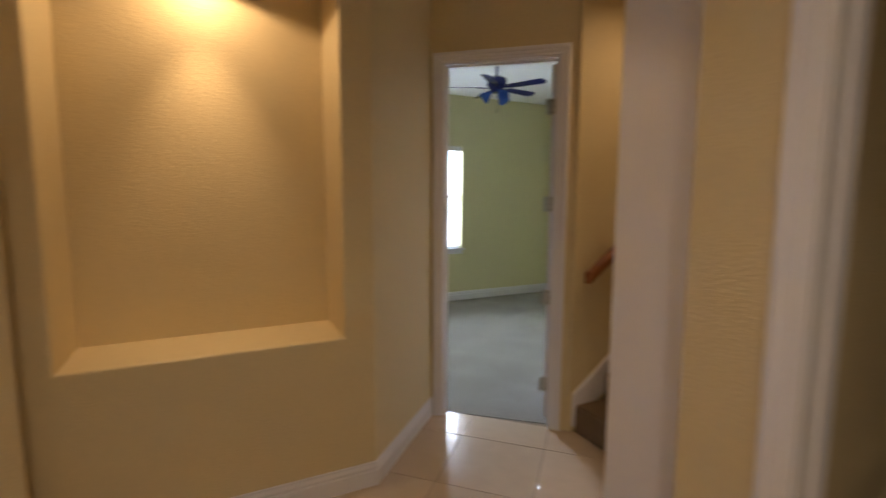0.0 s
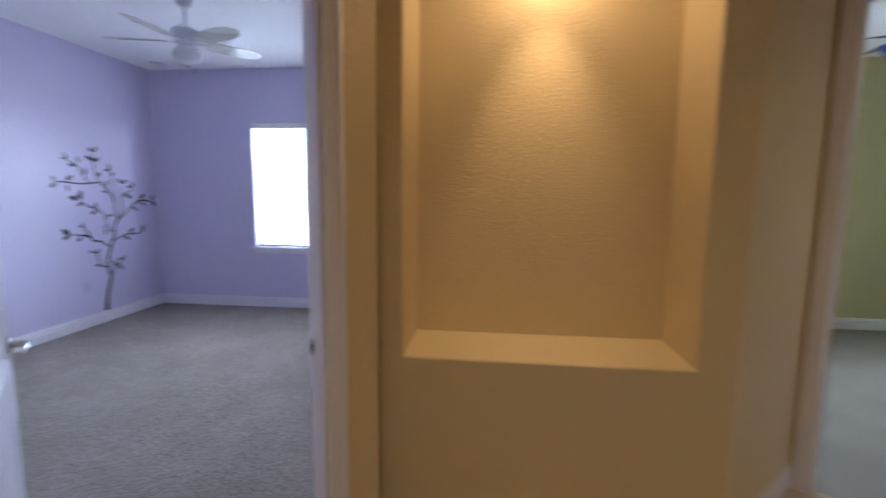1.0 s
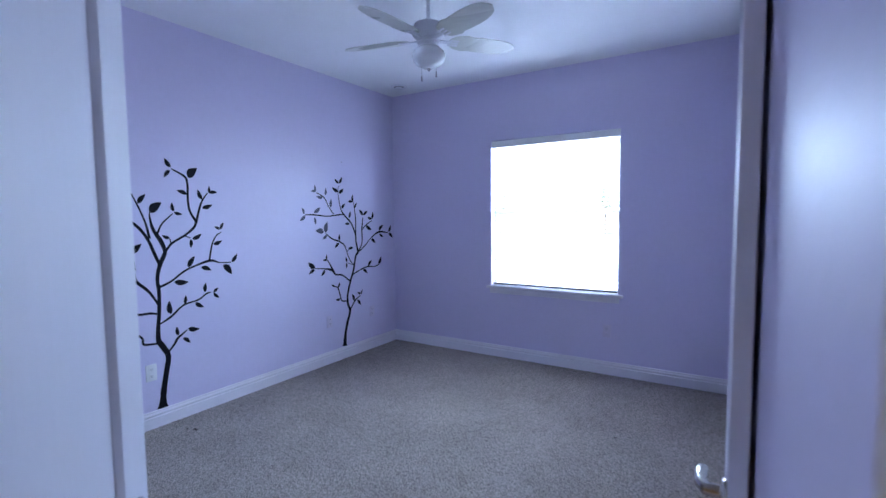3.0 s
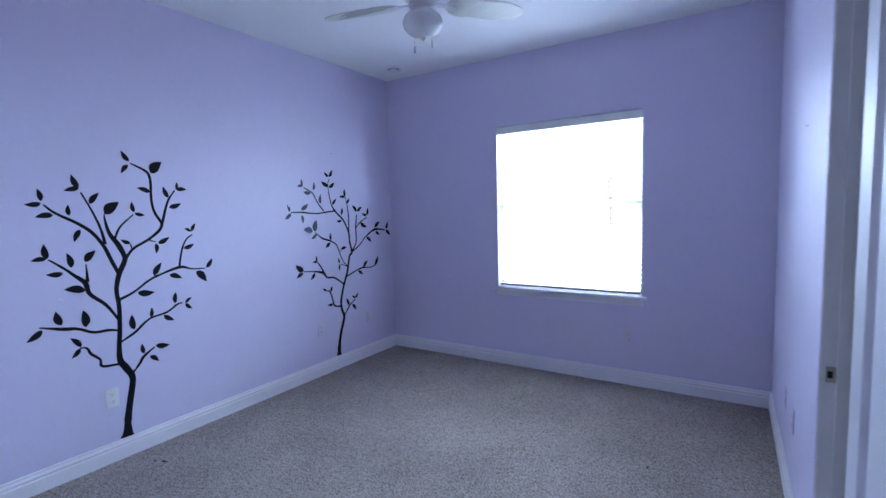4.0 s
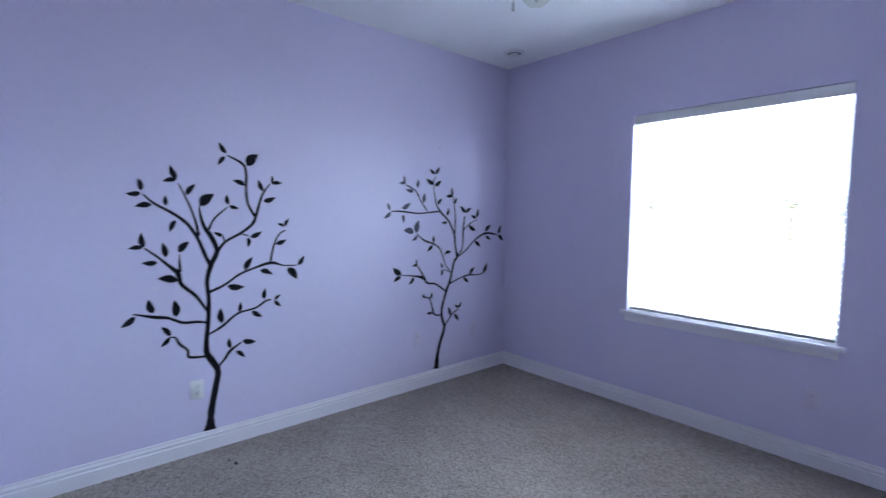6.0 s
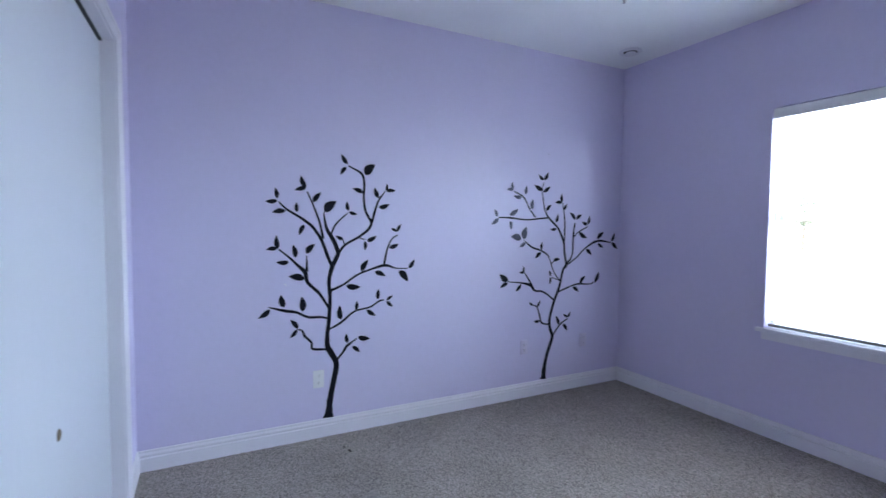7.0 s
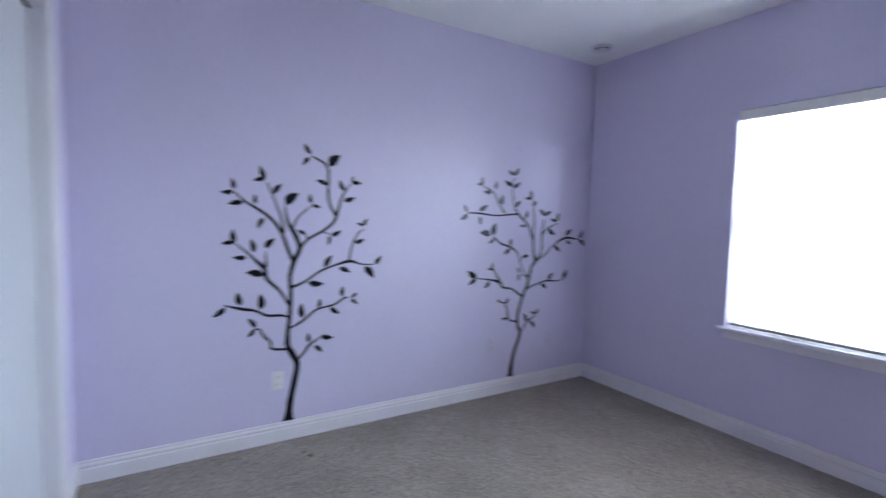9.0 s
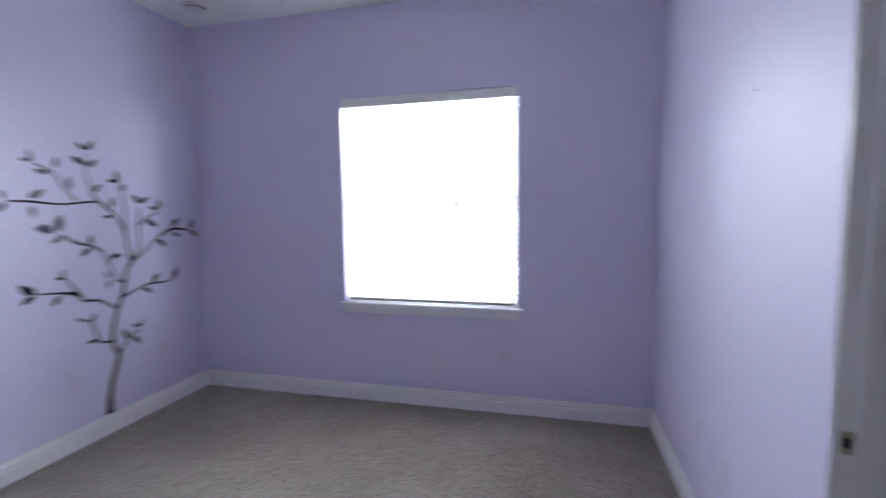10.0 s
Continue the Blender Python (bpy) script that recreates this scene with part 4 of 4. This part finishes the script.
stem(tree_b, [(6.3, 49.8, 1.0), (-2.7, 51.7, 1.2), (-5.4, 58.8, 1.2), (-8.6, 66.9, 1.0), (-13.4, 68.7, 0.6)])
stem(tree_b, [(9.5, 38.5, 1.0), (18.3, 48.4, 1.2), (27.3, 53.3, 0.8)])
leaves(tree_b, [(-3.6, 180.1, 142, 7.3, 1), (-3.1, 180.1, 55, 8.5, 1), (-4.8, 171.1, 154, 9.7, 1), (-3.6, 169.6, 35, 9.0, 1), (0.0, 152.8, 46, 7.8, 1), (11.4, 142.6, 75, 7.9, 1), (11.7, 136.7, -177, 6.8, 1)])
leaves(tree_b, [(-36.5, 170.6, 98, 6.3, 1.0), (-35.9, 170.4, -176, 6.8, 1.0), (-27.3, 163.9, 172, 8.4, 1.0), (-23.5, 166.8, 82, 7.7, 1.0), (-15.8, 153.9, 85, 9.1, 1.0), (-52.2, 146.9, 114, 6.8, 1.0), (-51.0, 145.4, -144, 8.7, 1.0), (-39.5, 148.5, 31, 10.3, 1.0), (-38.8, 143.5, -83, 7.6, 1.0)], DECALGREY)
leaves(tree_b, [(17.9, 161.1, 94, 7.8, 1), (17.9, 160.7, -179, 7.8, 1), (20.7, 154.0, 58, 6.6, 1), (34.2, 145.4, 135, 9.3, 1), (35.0, 145.8, 31, 8.6, 1), (39.4, 133.4, -28, 10.6, 1), (49.4, 141.2, 163, 7.7, 1), (49.9, 141.2, 78, 8.4, 1)])
leaves(tree_b, [(62.1, 127.5, 37, 10.3, 1), (63.1, 123.0, -28, 8.0, 1), (48.0, 117.7, -37, 9.3, 1), (80.7, 124.9, 63, 9.4, 1), (80.8, 123.4, -37, 9.9, 1)])
leaves(tree_b, [(-4.4, 117.9, 88, 7.3, 1), (-5.0, 115.5, -142, 8.3, 1), (9.3, 108.0, 8, 7.9, 1), (6.3, 93.8, 109, 5.9, 1), (5.9, 92.8, -95, 6.3, 1)])
leaves(tree_b, [(-24.2, 127.5, 77, 11.3, 1.3), (-27.0, 128.0, 170, 10.9, 1.3), (-22.3, 124.8, -149, 7.8, 1.0)], DECALGREY)
leaves(tree_b, [(-40.2, 91.6, 144, 10.8, 1.2), (-40.6, 89.9, -152, 8.8, 1), (-26.5, 88.0, -133, 8.1, 1), (-23.0, 98.4, -178, 5.7, 1), (-23.5, 98.8, 92, 5.4, 1)])
leaves(tree_b, [(41.4, 85.8, 44, 9.3, 1), (60.3, 86.2, 60, 10.7, 1), (33.0, 82.6, -34, 8.7, 1)])
leaves(tree_b, [(-13.0, 68.6, 146, 5.4, 1), (-8.1, 66.8, 64, 6.4, 1), (-5.2, 53.9, 180, 6.7, 1), (17.0, 48.5, 113, 8.9, 1), (27.3, 54.9, 149, 6.1, 1), (27.3, 54.5, 57, 6.4, 1), (22.0, 48.7, -52, 8.8, 1)])

# ---- small things ----


def outlet(m, label, paint):
    """A duplex outlet: its plate lies on local z = 0 and faces +z, y up."""
    root = thing("wall_outlet", m, label, "outlet", "wall outlets")
    bm = bmesh.new()
    box(bm, (-0.039, -0.063, 0), (0.039, 0.063, 0.0055), bevel=0.0025)
    plate = part("cover_plate", bm, paint, root, smooth=40)
    for y in (-0.024, 0.024):
        bm = bmesh.new()
        box(bm, (-0.017, y - 0.0145, 0.004), (0.017, y + 0.0145, 0.0075), bevel=0.0015)
        socket = part("socket", bm, paint, plate)
        bm = bmesh.new()
        box(bm, (-0.0085, y - 0.002, 0.007), (-0.006, y + 0.008, 0.0078))
        box(bm, (0.006, y - 0.002, 0.007), (0.0085, y + 0.007, 0.0078))
        box(bm, (-0.003, y - 0.010, 0.007), (0.003, y - 0.005, 0.0078))
        part("slots", bm, SLOT, root)


SLOT = mat("socket_slot", (0.22, 0.21, 0.24), 0.6)
ON_WEST = pose(0, 0, 0, 90, 0, 90)
ON_NORTH = pose(0, 0, 0, 90, 0, 0)
ON_EAST = pose(0, 0, 0, 90, 0, -90)
for y, z in ((-2.944, 0.426), (-1.146, 0.455), (-0.455, 0.45)):
    outlet(Matrix.Translation((0, y, z)) @ ON_WEST, "white duplex outlet on the lavender wall below a tree decal", WHITEPLASTIC if z < 0.43 else PAINTEDPLATE)
outlet(Matrix.Translation((2.615, 0, 0.435)) @ ON_NORTH, "pale painted duplex outlet below the window sill", PAINTEDPLATE)
for y, z in ((-1.36, 0.47), (-0.98, 0.46)):
    outlet(LEAN @ Matrix.Translation((3.65, y, z)) @ ON_EAST, "pale painted duplex outlet near the bathroom door", PAINTEDPLATE)

detector = thing("ceiling_vent", pose(0.36, -0.33, TOP), "round white ceiling register with a dark slot", "vent")
bm = bmesh.new()
lathe(bm, [(0.060, 0), (0.095, 0), (0.095, -0.006), (0.085, -0.014), (0.070, -0.016), (0.060, -0.010)])
part("rim", bm, FANWHITE, detector, smooth=50)
# Flat dark disc painted in place of the register's shaded depth.
bm = bmesh.new()
lathe(bm, [(0, -0.004), (0.062, -0.004)])
part("opening", bm, DARK, detector)
bm = bmesh.new()
lathe(bm, [(0, -0.012), (0.040, -0.012), (0.044, -0.018), (0.030, -0.024), (0, -0.026)])
part("damper", bm, FANWHITE, detector, smooth=50)


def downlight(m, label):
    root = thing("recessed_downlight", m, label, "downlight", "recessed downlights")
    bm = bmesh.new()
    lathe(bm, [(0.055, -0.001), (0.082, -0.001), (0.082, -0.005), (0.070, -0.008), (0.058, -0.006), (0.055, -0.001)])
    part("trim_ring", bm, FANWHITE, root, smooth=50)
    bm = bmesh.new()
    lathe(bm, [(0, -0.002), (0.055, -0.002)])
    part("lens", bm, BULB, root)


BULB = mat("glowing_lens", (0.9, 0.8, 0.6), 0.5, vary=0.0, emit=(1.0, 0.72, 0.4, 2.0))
# This fixture is made up to go with the hall's fill lamp.
downlight(pose(4.4, -6.75, TOP), "recessed downlight added out of view to brighten the hall")
downlight(pose(4.66, NICHE_LIGHT_Y, NZ1), "lit recessed downlight in the niche's top")


def scrap(x, y, turn, size):
    """A curled bit of dry leaf on the carpet."""
    bm = bmesh.new()
    pts = [(0, 0, 0.004), (0.012, 0.003, 0.010), (0.024, -0.002, 0.009), (0.036, 0.004, 0.005)]
    tube(bm, pts, [0.002, 0.006, 0.005, 0.0015], 6)
    for v in bm.verts:
        v.co = pose(x, y, 0.001, 0, 0, turn) @ (v.co * size)
    tagged(part("dry_leaf_scrap", bm, SCRAP), "small dark curled scrap lying on the carpet", "debris", "scraps on the carpet")


SCRAP = mat("dry_leaf", (0.03, 0.022, 0.015), 0.8, vary=0.3)
scrap(0.29, -2.81, 20, 1.1)
scrap(0.25, -2.83, 150, 0.8)
scrap(2.98, -1.35, 70, 0.8)

for y, z in ((-0.915, 2.167),):
    bm = bmesh.new()
    lathe(bm, [(0, 0), (0.002, 0), (0.002, 0.008), (0.0045, 0.0085), (0.0045, 0.010), (0, 0.0105)], pose(0, y, z, 0, 90, 0))
    tagged(part("wall_nail", bm, NICKEL), "small nail stuck in the lavender wall", "nail")
bm = bmesh.new()
lathe(bm, [(0, 0), (0.002, 0), (0.002, 0.008), (0.0045, 0.0085), (0.0045, 0.010), (0, 0.0105)], LEAN @ pose(3.65, -1.50, 1.93, 0, -90, 0))
tagged(part("wall_nail", bm, NICKEL), "small nail stuck in the lavender wall", "nail")

bm = bmesh.new()
tube(bm, [(0.0, -3.175, 1.120), (0.0, -3.163, 1.112), (0.0, -3.150, 1.102)], [0.0012, 0.0035, 0.001], 6)
tagged(part("wall_scuff", bm, WHITEPLASTIC), "small pale scuff chipped into the lavender paint", "scuff")

# ---- the bathroom beyond the doorway ----
vanity = thing("bathroom_vanity", pose(3.80, -1.0, 0), "honey oak bathroom vanity with a stone top", "vanity")
bm = bmesh.new()
box(bm, (0.002, -0.86, 0.10), (0.54, 0.86, 0.78), bevel=0.003)
box(bm, (0.002, -0.85, 0.0), (0.48, 0.85, 0.10))
part("cabinet", bm, VANITYWOOD, vanity)
bm = bmesh.new()
box(bm, (0.002, -0.88, 0.78), (0.56, 0.88, 0.815), bevel=0.006)
part("countertop", bm, STONE, vanity)
for k in range(4):
    bm = bmesh.new()
    box(bm, (0.541, -0.83 + 0.42 * k, 0.14), (0.559, -0.44 + 0.42 * k, 0.74), bevel=0.004)
    door = part("door", bm, VANITYWOOD, vanity)
    bm = bmesh.new()
    lathe(bm, [(0, 0), (0.006, 0), (0.006, 0.012), (0.014, 0.018), (0.012, 0.026), (0, 0.028)], pose(0.559, -0.48 + 0.42 * k, 0.66, 0, 90, 0))
    part("knob", bm, NICKEL, door, smooth=50)

# ---- outside ----
# Pale sheet made up outside to whiten the window view and bounce light.
ground_sheet = bmesh.new()
box(ground_sheet, (-14, 0.9, -0.40), (24, 30, -0.36))
structure("pavement", ground_sheet, PALEGROUND, "pale ground sheet added outside to whiten the window view", "pavement")


def far_tree(x, y, height, spread, seed):
    """A small garden tree: tapered trunk, limbs and a crown of loose leaf sprays."""
    rng = random.Random(seed)
    root = thing("garden_tree", pose(x, y, -0.40), "small leafy garden tree standing on the far lawn", "tree", "garden trees")
    bm = bmesh.new()
    tube(bm, [(0, 0, 0), (0.05, 0, height * 0.35), (0.02, 0.04, height * 0.7)], [0.13, 0.09, 0.04], 8)
    for k in range(6):
        a = math.tau * k / 6 + rng.uniform(-0.3, 0.3)
        z = height * rng.uniform(0.42, 0.62)
        tube(bm, [(0.03, 0, z), (0.3 * spread * math.cos(a), 0.3 * spread * math.sin(a), z + 0.3), (0.7 * spread * math.cos(a), 0.7 * spread * math.sin(a), z + 0.75)], [0.05, 0.035, 0.012], 6)
    part("trunk", bm, BARK, root)
    bm = bmesh.new()
    for k in range(330):
        a, u, v = rng.uniform(0, math.tau), rng.random() ** 0.5, rng.uniform(-1, 1)
        w = spread * u * math.sqrt(max(0.05, 1 - v * v)) * (0.8 + 0.3 * math.sin(3 * a + seed))
        c = Vector((w * math.cos(a), w * math.sin(a), height * 0.74 + height * 0.27 * v))
        m = Matrix.Translation(c) @ pose(0, 0, 0, rng.uniform(-70, 70), rng.uniform(-70, 70), rng.uniform(0, 360))
        l, h = rng.uniform(0.10, 0.17), rng.uniform(0.04, 0.07)
        bm.faces.new([bm.verts.new(m @ Vector(p)) for p in ((-l, 0, 0), (0, -h, 0.02), (l, 0, 0), (0, h, 0.02))])
    part("crown", bm, FOLIAGE, root)


BARK = mat("grey_bark", (0.20, 0.16, 0.12), 0.9, vary=0.2, grain=20)
# Green lightened to put the glare outside into the colour.
FOLIAGE = mat("glare_paled_foliage", (0.12, 0.15, 0.09), 0.7, vary=0.3, grain=3)
far_tree(-19.8, 45.0, 4.6, 1.6, 3)
far_tree(-7.8, 45.0, 4.7, 1.3, 5)
